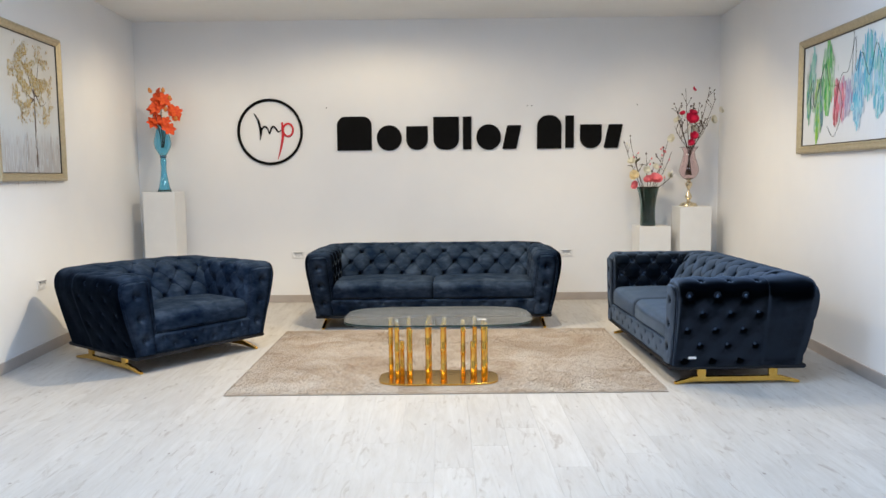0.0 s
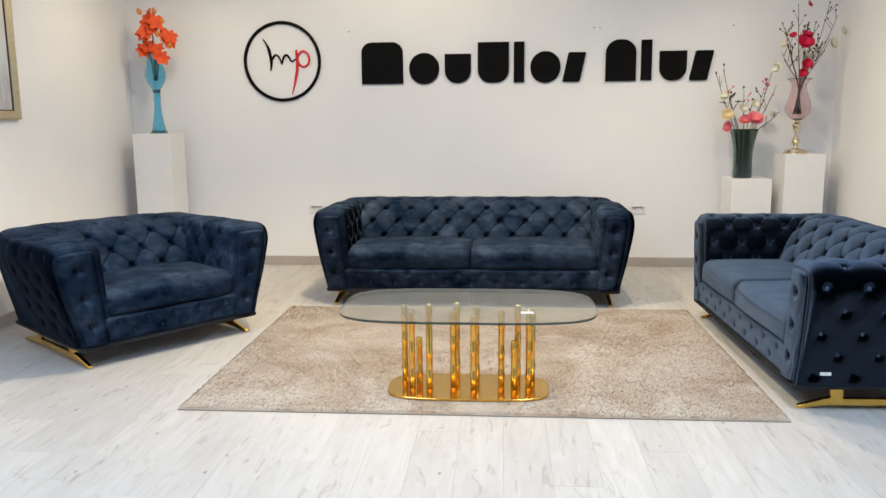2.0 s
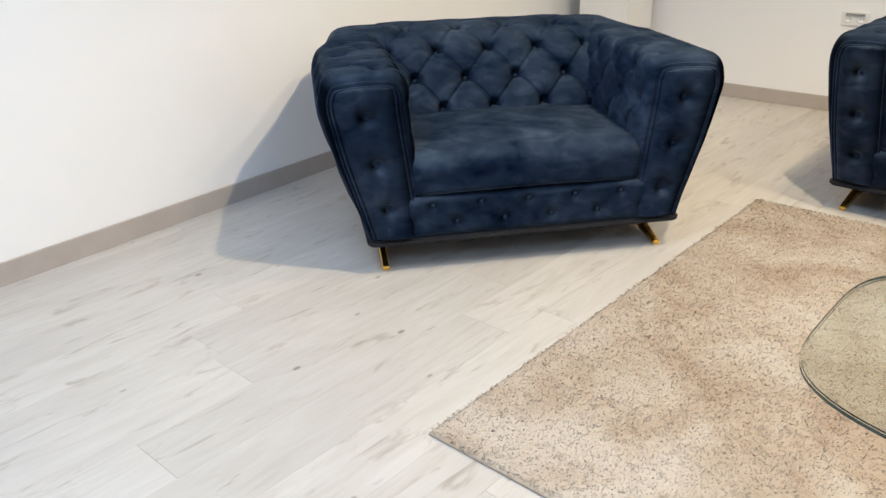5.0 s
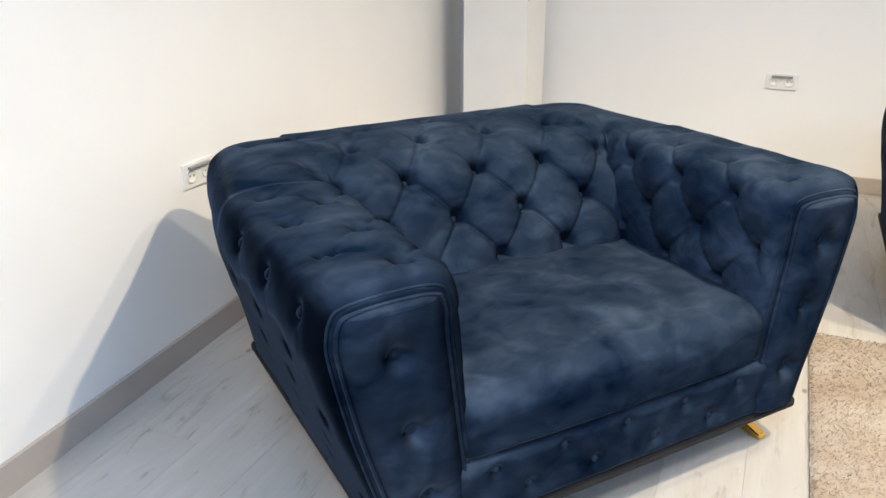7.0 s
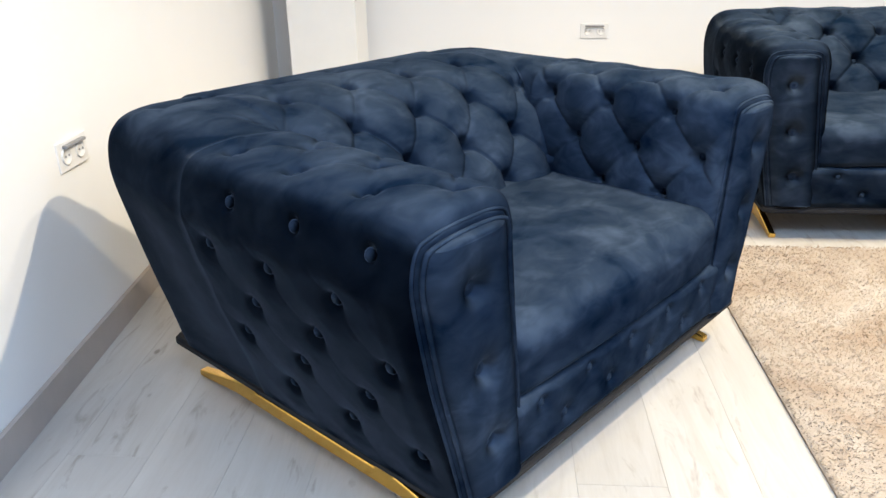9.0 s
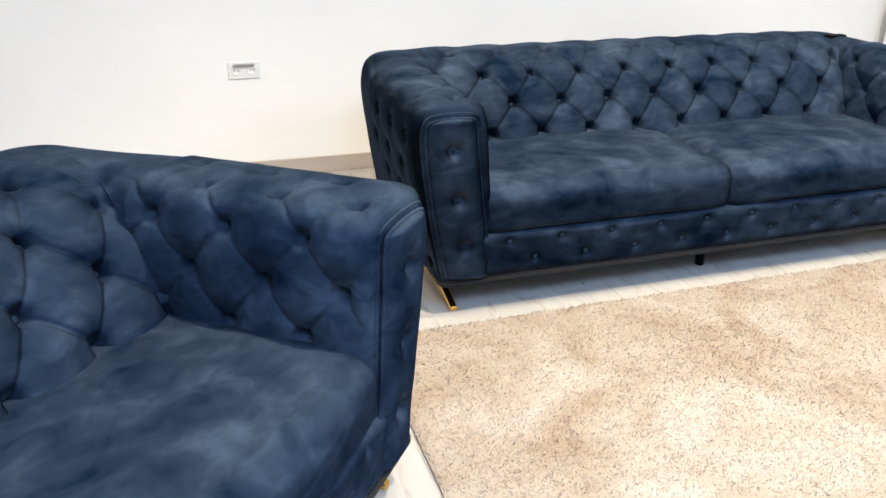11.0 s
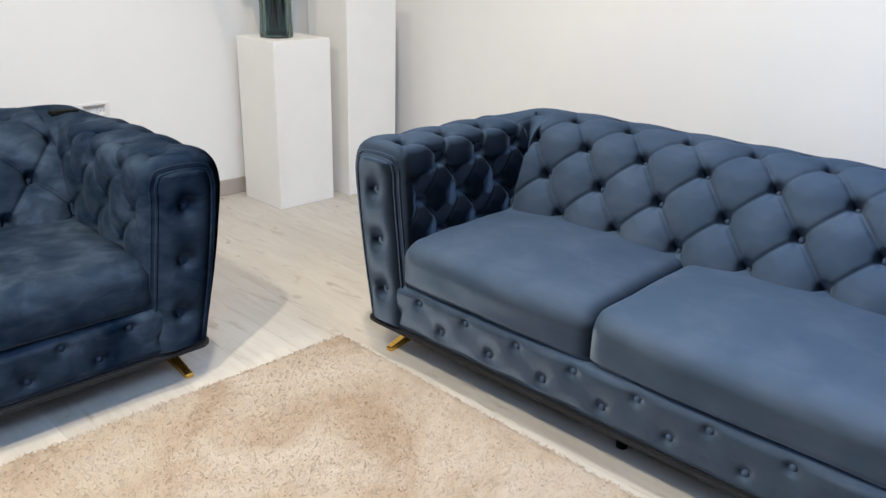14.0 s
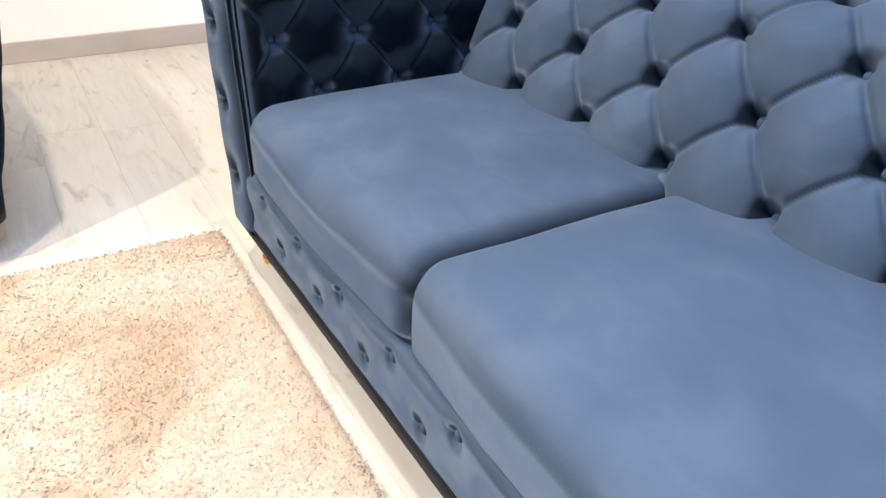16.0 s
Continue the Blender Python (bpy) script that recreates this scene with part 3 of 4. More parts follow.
    cd = yb + D / 2 + 0.045
    for c in range(cushions):
        cw = (2 * hx + 0.015) / cushions + uneven * (1 if c else -1)
        vs, fs = rounded_box(cw + 0.045, cd + 0.07, 0.158, 0.062, 40, 0.024, -0.018, 0.003, seed=3.7 * c + W * 5)
        piece("seat_cushion", vs, fs, VELVET, root, m=pose(x + cw / 2, -D / 2 + cd / 2 + 0.029, 0.279))
        x += cw
    # plinth and sled feet
    ol = []
    for cx, cy, a0 in ((W / 2 - 0.03, D / 2 - 0.03, 0), (-W / 2 + 0.03, D / 2 - 0.03, 90), (-W / 2 + 0.03, -D / 2 + 0.012, 180), (W / 2 - 0.03, -D / 2 + 0.012, 270)):
        for a in range(0, 91, 15):
            ol.append((cx + 0.032 * math.cos(radians(a0 + a)), cy + 0.032 * math.sin(radians(a0 + a))))
    bm = prism(ol, 2, 0.112, 0.136)
    bmesh.ops.bevel(bm, geom=[e for e in bm.edges if abs(e.verts[0].co.z - e.verts[1].co.z) < 1e-5], offset=0.007, segments=2, affect="EDGES")
    part("base_plate", bm, PLINTH_CLOTH, root)
    for side in (-1, 1):
        x = side * (W / 2 - 0.062)
        h_ = D / 2 - 0.025
        sled = [(-0.425, 0.0), (-0.405, 0.0), (-0.30, 0.016), (0.30, 0.016), (0.405, 0.0), (0.425, 0.0), (0.425, 0.016), (0.30, 0.052), (0.272, 0.056), (0.272, 0.112),
                (0.214, 0.112), (0.214, 0.052), (-0.214, 0.052), (-0.214, 0.112), (-0.272, 0.112), (-0.272, 0.056), (-0.30, 0.052), (-0.425, 0.016)]
        sled = [(math.copysign(h_ - (0.425 - abs(p)), p) if abs(p) > 0.35 else p, z) for p, z in sled]
        bm = prism(sled, 0, x - 0.013, x + 0.013)
        bmesh.ops.bevel(bm, geom=bm.edges[:], offset=0.0025, segments=1, affect="EDGES")
        part("sled_foot", bm, GOLD, root, "gold metal sled foot")
    if W > 1.5:
        bm = bmesh.new()
        bmesh.ops.create_cone(bm, cap_ends=True, segments=14, radius1=0.016, radius2=0.02, depth=0.112, matrix=pose(0, -D / 2 + 0.12, 0.056))
        part("centre_leg", bm, BLACK, root, "black centre support leg", True)
    return root


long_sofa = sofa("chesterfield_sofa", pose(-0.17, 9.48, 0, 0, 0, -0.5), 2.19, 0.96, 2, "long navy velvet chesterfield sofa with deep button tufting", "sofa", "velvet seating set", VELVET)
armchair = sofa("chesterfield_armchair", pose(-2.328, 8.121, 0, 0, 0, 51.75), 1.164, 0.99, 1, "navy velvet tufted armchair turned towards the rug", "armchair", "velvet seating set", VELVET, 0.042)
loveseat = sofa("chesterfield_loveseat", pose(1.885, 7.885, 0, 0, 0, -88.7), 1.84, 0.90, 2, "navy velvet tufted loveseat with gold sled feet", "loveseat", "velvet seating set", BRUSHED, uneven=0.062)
part("zip_flap", box(0.965, 0.235, 0.724, 1.055, 0.275, 0.742, 0.004), BLACK, long_sofa, "small black flap behind the top corner")
part("brand_tag", box(0.935, -0.36, 0.19, 0.944, -0.31, 0.205, 0.001), WHITE_PLASTIC, loveseat, "small white sewn tag")


# ---- coffee table ----
def coffee_table(cx, cy):
    root = thing("coffee_table", pose(cx, cy, 0), "oval clear glass coffee table on gold bamboo poles", "coffee table")
    a, b, n = 0.645, 0.372, 3.9
    ol = []
    for k in range(96):
        t = 2 * math.pi * k / 96
        c, s = math.cos(t), math.sin(t)
        ol.append((a * math.copysign(abs(c) ** (2 / n), c), b * math.copysign(abs(s) ** (2 / n), s)))
    bm = prism(ol, 2, 0.440, 0.452)
    bmesh.ops.bevel(bm, geom=[e for e in bm.edges if abs(e.verts[0].co.z - e.verts[1].co.z) < 1e-5], offset=0.003, segments=2, affect="EDGES")
    top = part("tabletop", bm, TABLE_GLASS, root, "clear green-edged glass top")
    top.visible_shadow = False
    top.data.materials.append(GLASS_EDGE)
    for f in top.data.polygons:
        if abs(f.normal.z) < 0.75:
            f.material_index = 1
    ol = []
    for k in range(64):
        t = 2 * math.pi * k / 64
        c, s = math.cos(t), math.sin(t)
        ol.append((0.412 * math.copysign(abs(c) ** 0.5, c), -0.04 + 0.195 * math.copysign(abs(s) ** 0.55, s)))
    bm = prism(ol, 2, 0.014, 0.026)
    bmesh.ops.bevel(bm, geom=[e for e in bm.edges if abs(e.verts[0].co.z - e.verts[1].co.z) < 1e-5], offset=0.002, segments=1, affect="EDGES")
    part("base_plate", bm, GOLD, root, "polished gold oval base plate")
    return root


table = coffee_table(-0.115, 7.21)


def pole(parent, x, y, h, r=0.0165, cap=False):
    ring = lambda z: [(r * 0.98, z - 0.009), (r * 1.12, z - 0.006), (r * 1.12, z - 0.002), (r * 0.99, z), (r * 1.12, z + 0.002), (r * 1.12, z + 0.006), (r * 0.98, z + 0.009)]
    prof = [(r, 0.0)]
    k = random.uniform(0.05, 0.08)
    while k < h - 0.03:
        prof += ring(k)
        k += random.uniform(0.11, 0.16)
    prof += [(r, h - 0.004), (r * 0.8, h)]
    v, f = lathe(prof, 20)
    ob = piece("bamboo_pole", v, f, GOLD, parent, m=pose(x, y, 0.025))
    if cap:
        v, f = lathe([(r * 1.0, 0), (r * 1.05, 0.002), (r * 1.05, 0.008), (r * 1.0, 0.01)], 20)
        piece("glass_pad", v, f, CHROME, ob, label="chrome pad under the glass", m=pose(0, 0, h - 0.012))
    return ob


for x, y, h, cap in ((-0.450, 7.24, 0.414, True), (-0.400, 7.13, 0.414, True), (-0.370, 7.20, 0.25, False), (-0.310, 7.12, 0.35, False), (-0.325, 7.27, 0.414, True), (-0.190, 7.15, 0.40, False), (-0.180, 7.30, 0.414, True),
                     (-0.085, 7.11, 0.39, False), (-0.075, 7.24, 0.414, True), (0.055, 7.17, 0.40, False), (0.120, 7.12, 0.26, False), (0.140, 7.27, 0.414, True), (0.195, 7.16, 0.414, True), (0.215, 7.26, 0.37, False)):
    pole(table, x + 0.115, y - 7.21, h, cap=cap)
card = part("white_card", box(0.15, 7.02, 0.4525, 0.21, 7.05, 0.454), WHITE_PLASTIC)
tagged(card, "small white price card lying on the glass table", "card")


# ---- pedestals ----
for x0, x1, y0, h, lab in ((-3.303, -2.955, 10.255, 1.275, "tall white pedestal in the corner by the armchair"), (2.035, 2.375, 10.255, 0.85, "low white pedestal near the corner"), (2.465, 2.80, 10.23, 1.06, "tall white pedestal in the far corner")):
    p_ = part("display_pedestal", box(x0, y0, 0, x1, y0 + 0.335, h, 0.003), PEDESTAL)
    tagged(p_, lab, "pedestal", "white pedestals")


# ---- wall sign ----
SIGN = thing("wall_sign", pose(0, BACK, 0), "black raised shop sign with round emblem on the white wall", "sign")
K, X0, Z0 = 0.00632, -1.252, 1.715


def sx(px):
    return X0 + (px - 597) * K


def sz(py):
    return Z0 - (py - 264) * 0.00626


def block(x0, x1, y0, y1, top=0.0, bottom=0.0, slant=0.0):
    """A plain raised slab with rounded top or bottom corners."""
    a, b, z1, z0 = sx(x0), sx(x1), sz(y0), sz(y1)
    w = b - a
    ol = []
    for cx, cz, r, a0 in ((b, z0, bottom, 270), (b, z1, top, 0), (a, z1, top, 90), (a, z0, bottom, 180)):
        r = r * w / 2
        if r < 1e-6:
            ol.append((cx, cz))
            continue
        ccx, ccz = cx + (r if cx == a else -r), cz + (r if cz == z0 else -r)
        for k in range(9):
            an = radians(a0 + 90 * k / 8)
            ol.append((ccx + r * math.cos(an), ccz + r * math.sin(an)))
    ol = [(x + slant * w * ((z - z0) / (z1 - z0) - 0.5), z) for x, z in ol]
    bm = prism(ol, 1, -0.022, -0.002)
    part("sign_block", bm, BLACK, SIGN)


for spec in ((597, 658, 205, 265, 0.5, 0), (667, 711, 221, 266, 0.98, 0.98), (719, 757, 223, 265, 0, 0.95), (767, 812, 207, 265, 0, 0.8), (819, 834, 207, 265, 0, 0), (843, 886, 221, 266, 0.98, 0.98),
             (893, 918, 223, 265, 0.2, 0.2, 0.35), (950, 993, 206, 265, 0.9, 0), (1000, 1015, 207, 264, 0, 0), (1026, 1064, 223, 265, 0, 0.95), (1072, 1097, 223, 265, 0.2, 0.2, 0.35)):
    block(*spec)
v, f = tube([(-2.0 + 0.352 * math.cos(t), -0.014, 1.925 + 0.352 * math.sin(t)) for t in np.linspace(0, 2 * math.pi, 72, endpoint=False)], 0.0155, 8, True)
piece("emblem_ring", v, f, BLACK, SIGN)


def stroke(points, widths, mat, name="emblem_stroke"):
    """A flat raised stroke along points in the wall's plane."""
    p = smooth_curve(points, 40)
    w = np.interp(np.linspace(0, 1, 40), np.linspace(0, 1, len(widths)), widths)
    d = np.gradient(p, axis=0)
    nrm = np.stack([-d[:, 1], d[:, 0]], 1) / np.maximum(np.linalg.norm(d, axis=1)[:, None], 1e-9)
    a, b = p + nrm * w[:, None], p - nrm * w[:, None]
    bm = prism([tuple(q) for q in a] + [tuple(q) for q in b[::-1]], 1, -0.012, -0.002)
    part(name, bm, mat, SIGN)


stroke([(-2.175, 2.13), (-2.13, 2.05), (-2.105, 1.93), (-2.115, 1.84)], (0.003, 0.012, 0.014, 0.004), BLACK)
for arch in ([(-2.112, 1.90), (-2.085, 1.965), (-2.055, 1.985), (-2.025, 1.955), (-2.008, 1.90)], [(-2.008, 1.90), (-1.985, 1.965), (-1.96, 1.985), (-1.935, 1.96), (-1.91, 1.925), (-1.87, 1.95)]):
    stroke(arch, (0.005, 0.009, 0.009, 0.007, 0.004), BLACK)
stroke([(-1.865, 2.03), (-1.86, 1.88), (-1.885, 1.74), (-1.92, 1.62)], (0.010, 0.014, 0.011, 0.002), RED)
v, f = tube([(-1.80 + 0.055 * math.cos(t), -0.008, 1.945 + 0.07 * math.sin(t)) for t in np.linspace(0, 2 * math.pi, 40, endpoint=False)], 0.011, 6, True)
piece("emblem_loop", v, f, RED, SIGN)
for px in (579, 933, 941, 1127):
    v, f = lathe([(0.006, 0), (0.006, 0.003), (0.004, 0.004)], 10)
    h_ = piece("wall_plug", v, f, BLACK, None, m=pose(sx(px), BACK, 2.185, 90))
    tagged(h_, "small dark screw hole plug in the white wall", "screw", "screw plugs in the wall")


# ---- sockets ----
def socket(m, group="wall sockets"):
    root = thing("wall_socket", m, "white plastic double wall socket", "socket", group)
    part("cover_plate", box(-0.075, -0.008, -0.04, 0.075, -0.0005, 0.04, 0.003), WHITE_PLASTIC, root)
    for x in (-0.036, 0.036):
        v, f = lathe([(0.024, 0), (0.024, 0.003), (0.021, 0.004), (0.019, 0.001)], 20)
        piece("outlet", v, f, WHITE_PLASTIC, root, m=pose(x, -0.0078, 0, 90))
        for dx in (-0.0085, 0.0085):
            v, f = lathe([(0.003, 0), (0.003, 0.001)], 8)
            piece("pin_hole", v, f, GREY_PLASTIC, root, m=pose(x + dx, -0.0105, 0, 90))
    part("clip_bar", box(-0.05, -0.022, 0.022, 0.05, -0.0085, 0.030, 0.002), GREY_PLASTIC, root, "grey shadow-gap bar")
    return root


socket(pose(-1.724, BACK, 0.54))
socket(pose(1.309, BACK, 0.535))
socket(pose(left_x(8.16), 8.16, 0.57, 0, 0, 90))
socket(pose(right_x(8.16), 8.16, 0.55, 0, 0, -90))


# ---- vases and flowers ----
BLUE_GLASS = glass_material("sky_blue_glass", (0.40, 0.79, 0.95), 0.03)
SMOKE_GLASS = glass_material("smoky_green_glass", (0.22, 0.32, 0.30), 0.04)
PLUM_GLASS = glass_material("pale_plum_glass", (0.90, 0.78, 0.79), 0.02)
BRASS = plain("pale_champagne_metal", (0.72, 0.63, 0.46), 0.2, 1.0)
TWIG = plain("dark_brown_twig", (0.06, 0.035, 0.025), 0.8, vary=0.4)
STEM = plain("olive_stem", (0.07, 0.075, 0.02), 0.7, vary=0.3)
LEAF = plain("dull_green_leaf", (0.11, 0.11, 0.055), 0.6, vary=0.3)


def petal_cloth(name, inner, outer):
    m, t, b = material(name, outer, 0.65)
    f = noise_tex(t, coords(t), 60, 3)
    t.links.new(ramp(t, f, (0.35, inner), (0.65, outer)), b.inputs["Base Color"])
    b.inputs["Subsurface Weight"].default_value = 0.0
    return m


ORANGE = petal_cloth("orange_petal", (0.80, 0.13, 0.012), (0.66, 0.04, 0.008))
AMBER = petal_cloth("amber_bud", (0.75, 0.32, 0.06), (0.62, 0.20, 0.05))
PINK = petal_cloth("coral_pink_petal", (0.85, 0.25, 0.27), (0.75, 0.16, 0.20))
MAGENTA = petal_cloth("magenta_petal", (0.72, 0.015, 0.09), (0.55, 0.006, 0.05))
CREAM = petal_cloth("cream_petal", (0.80, 0.70, 0.48), (0.80, 0.62, 0.30))
IVORY = petal_cloth("ivory_petal", (0.82, 0.79, 0.66), (0.78, 0.75, 0.62))


def bloom(petals, size, cup, width=0.5, rounds=1):
    """Verts and faces of a flower head that opens upwards; cup 0 is flat, 1 is closed."""
    out = []
    for r in range(rounds):
        for k in range(petals):
            a0 = 2 * math.pi * (k + 0.5 * r) / petals + random.uniform(-0.12, 0.12)
            c = min(1.0, cup + 0.22 * r + random.uniform(-0.08, 0.08))
            sz = size * (1 - 0.2 * r) * random.uniform(0.88, 1.1)
            vs = []
            for i in range(6):
                t = i / 5
                rad = sz * t * (1 - 0.75 * c * t)
                z = sz * c * 0.95 * t ** 0.8 - sz * 0.22 * (1 - c) * t ** 3
                w = sz * width * math.sin(math.pi * min(0.97, 0.12 + 0.86 * t)) ** 0.8
                for j in (-1, -0.4, 0.4, 1):
                    wob = 0.04 * sz * random.uniform(-1, 1) * t
                    vs.append((rad * math.cos(a0) - w * j * math.sin(a0), rad * math.sin(a0) + w * j * math.cos(a0), z + 0.14 * sz * abs(j) * t + wob))
            out.append((vs, grid_faces(6, 4)))
    return joined(*out)


def blossom(parent, place, way, petals, size, cup, mat, width=0.5, rounds=1, name="blossom"):
    v, f = bloom(petals, size, cup, width, rounds)
    q = Vector(way).normalized().to_track_quat("Z", "Y").to_matrix().to_4x4()
    return piece(name, v, f, mat, parent, m=Matrix.Translation(Vector(place)) @ q)


def bud(parent, place, way, size, mat):
    v, f = lathe([(0.001, 0), (size * 0.28, size * 0.2), (size * 0.36, size * 0.5), (size * 0.24, size * 0.85), (0.002, size * 1.1)], 8)
    q = Vector(way).normalized().to_track_quat("Z", "Y").to_matrix().to_4x4()
    return piece("bud", v, f, mat, parent, m=Matrix.Translation(Vector(place)) @ q)


def leaf(parent, place, way, size):
    vs, fs = [], []
    for i in range(6):
        t = i / 5
        w = size * 0.28 * math.sin(math.pi * min(0.98, 0.06 + 0.92 * t))
        for j in (-1, 0, 1):
            vs.append((w * j, size * 0.08 * abs(j) - size * 0.2 * t * t, size * t))
    q = Vector(way).normalized().to_track_quat("Z", "Y").to_matrix().to_4x4()
    return piece("leaf", vs, grid_faces(6, 3), LEAF, parent, m=Matrix.Translation(Vector(place)) @ q)


def twig(parent, points, r0, r1, mat, name="branch"):
    p = smooth_curve(points, 14)
    v, f = tube(p, list(np.linspace(r0, r1, 14)), 6)
    return piece(name, v, f, mat, parent)


def vase_body(root, outer, wall, mat, name="vase_body", ribs=0, depth=0.0, sides=48, label=""):
    inner = [(max(r - wall, 0.002), max(z, 0.012)) for r, z in outer[::-1] if z > 0.008]
    v, f = lathe([(0.001, 0)] + outer + inner + [(0.001, inner[-1][1])], sides)
    if ribs:
        v = [(x * (1 + depth * math.cos(ribs * math.atan2(y, x))), y * (1 + depth * math.cos(ribs * math.atan2(y, x))), z) for x, y, z in v]
    return piece(name, v, f, mat, root, label=label)


def profile_curve(points, n=40):
    return [tuple(p) for p in smooth_curve(points, n)]


# tall blue vase with orange flowers
VX, VY, VZ = -3.12, 10.42, 1.275
vase = thing("blue_glass_vase", pose(VX, VY, VZ), "tall sky-blue ribbed glass vase on a white pedestal", "vase")
vase_body(vase, profile_curve([(0.078, 0.0), (0.074, 0.008), (0.055, 0.06), (0.036, 0.18), (0.028, 0.27), (0.034, 0.32), (0.026, 0.375)], 30), 0.006, BLUE_GLASS, "vase_foot", 8, 0.05)
b_ = vase_body(vase, profile_curve([(0.026, 0.0), (0.046, 0.03), (0.082, 0.10), (0.088, 0.16), (0.070, 0.25), (0.056, 0.315), (0.066, 0.335)], 34), 0.004, BLUE_GLASS, "vase_bowl", 12, 0.03)
b_.matrix_basis = pose(0, 0, 0.385)
v, f = tube([(0.030 * math.cos(t), 0.030 * math.sin(t), 0.381) for t in np.linspace(0, 2 * math.pi, 28, endpoint=False)], 0.008, 8, True)
piece("neck_ring", v, f, plain("dark_blue_ring", (0.01, 0.06, 0.14), 0.2), vase)
fl = thing("orange_flower_bouquet", pose(VX, VY, VZ + 0.46), "artificial orange flowers in a tall blue vase", "flowers")
for tip, kids in (((-0.085, -0.02, 0.31), 2), ((0.02, -0.04, 0.50), 3), ((0.11, 0.0, 0.42), 3), ((-0.02, 0.02, 0.56), 3), ((0.07, -0.05, 0.27), 2), ((-0.06, -0.05, 0.43), 2)):
    twig(fl, [(tip[0] * 0.1, tip[1] * 0.1, 0.02), (tip[0] * 0.35, tip[1] * 0.4, 0.2), (tip[0] * 0.75, tip[1] * 0.8, tip[2] * 0.8), tip], 0.005, 0.003, TWIG, "flower_stem")
    for k in range(kids):
        a = random.uniform(0, 6.28)
        p = (tip[0] + 0.045 * math.cos(a) * (k > 0), tip[1] - 0.02 + 0.03 * math.sin(a) * (k > 0), tip[2] + random.uniform(-0.06, 0.03))
        blossom(fl, p, (0.7 * math.cos(a), -0.9, 0.35 + 0.3 * math.sin(a)), 6, random.uniform(0.078, 0.098), 0.22, ORANGE, 0.27)
for p in ((0.15, -0.02, 0.30), (-0.09, -0.02, 0.60), (0.04, -0.03, 0.60), (0.06, -0.04, 0.40), (0.10, -0.03, 0.52)):
    bud(fl, p, (p[0] * 3, -0.4, 0.8), 0.062, AMBER)

# low smoky vase with mixed branches
VX, VY, VZ = 2.165, 10.42, 0.85
vase = thing("smoky_glass_vase", pose(VX, VY, VZ), "flared smoky green glass vase on a low pedestal", "vase")
vase_body(vase, profile_curve([(0.078, 0.0), (0.080, 0.02), (0.076, 0.12), (0.080, 0.24), (0.096, 0.34), (0.118, 0.425)], 30), 0.010, SMOKE_GLASS, "vase_body", 9, 0.05, 72)
fl = thing("blossom_branch_bouquet", pose(VX, VY, VZ + 0.02), "artificial cream and pink blossoms on bare twigs", "flowers")
for tip in ((-0.27, -0.02, 0.88), (-0.20, 0.02, 0.92), (-0.17, -0.05, 0.74), (0.20, -0.02, 0.90), (0.25, 0.0, 0.78), (0.15, 0.03, 0.72), (0.05, 0.0, 0.62), (-0.03, -0.03, 0.70), (0.27, -0.04, 0.55)):
    twig(fl, [(tip[0] * 0.12, tip[1] * 0.2, 0.02), (tip[0] * 0.25, tip[1] * 0.4, 0.34), (tip[0] * 0.7, tip[1] * 0.8, 0.36 + (tip[2] - 0.36) * 0.55), tip], 0.005, 0.002, TWIG)
    for k in range(4):
        t = random.uniform(0.45, 0.95)
        q = Vector((tip[0] * (0.2 + 0.8 * t), tip[1], 0.3 + (tip[2] - 0.3) * t))
        d = Vector((random.uniform(-0.05, 0.05), random.uniform(-0.02, 0.02), random.uniform(0.03, 0.08)))
        twig(fl, [q, q + d * 0.6, q + d], 0.0026, 0.0012, TWIG, "side_twig")
        bud(fl, q + d, d, 0.024, random.choice((PINK, TWIG, IVORY, TWIG)))
for p, way, sz, mat in (((-0.17, -0.07, 0.53), (-0.3, -1, 0.3), 0.075, CREAM), ((-0.19, -0.03, 0.68), (-0.4, -0.7, 0.6), 0.068, IVORY), ((-0.03, -0.04, 0.58), (0, -1, 0.5), 0.06, IVORY), ((0.07, -0.02, 0.62), (0.2, -1, 0.4), 0.055, IVORY),
                        ((0.05, -0.07, 0.475), (0.1, -0.8, 0.8), 0.105, PINK), ((0.0, -0.05, 0.47), (-0.4, -0.6, 0.8), 0.08, PINK), ((-0.14, -0.03, 0.43), (-0.8, -0.6, 0.1), 0.07, PINK), ((0.22, -0.02, 0.52), (0.5, -0.8, 0.4), 0.05, IVORY), ((0.16, -0.02, 0.78), (0.4, -0.6, 0.6), 0.035, PINK)):
    blossom(fl, p, way, 6, sz, 0.42, mat, 0.48, 2)
for p, w_ in (((-0.19, -0.06, 0.62), (-0.6, -0.5, 0.3)), ((-0.11, -0.06, 0.64), (0.7, -0.5, 0.1)), ((-0.15, -0.05, 0.66), (0.2, -0.6, 0.6))):
    leaf(fl, p, w_, 0.085)

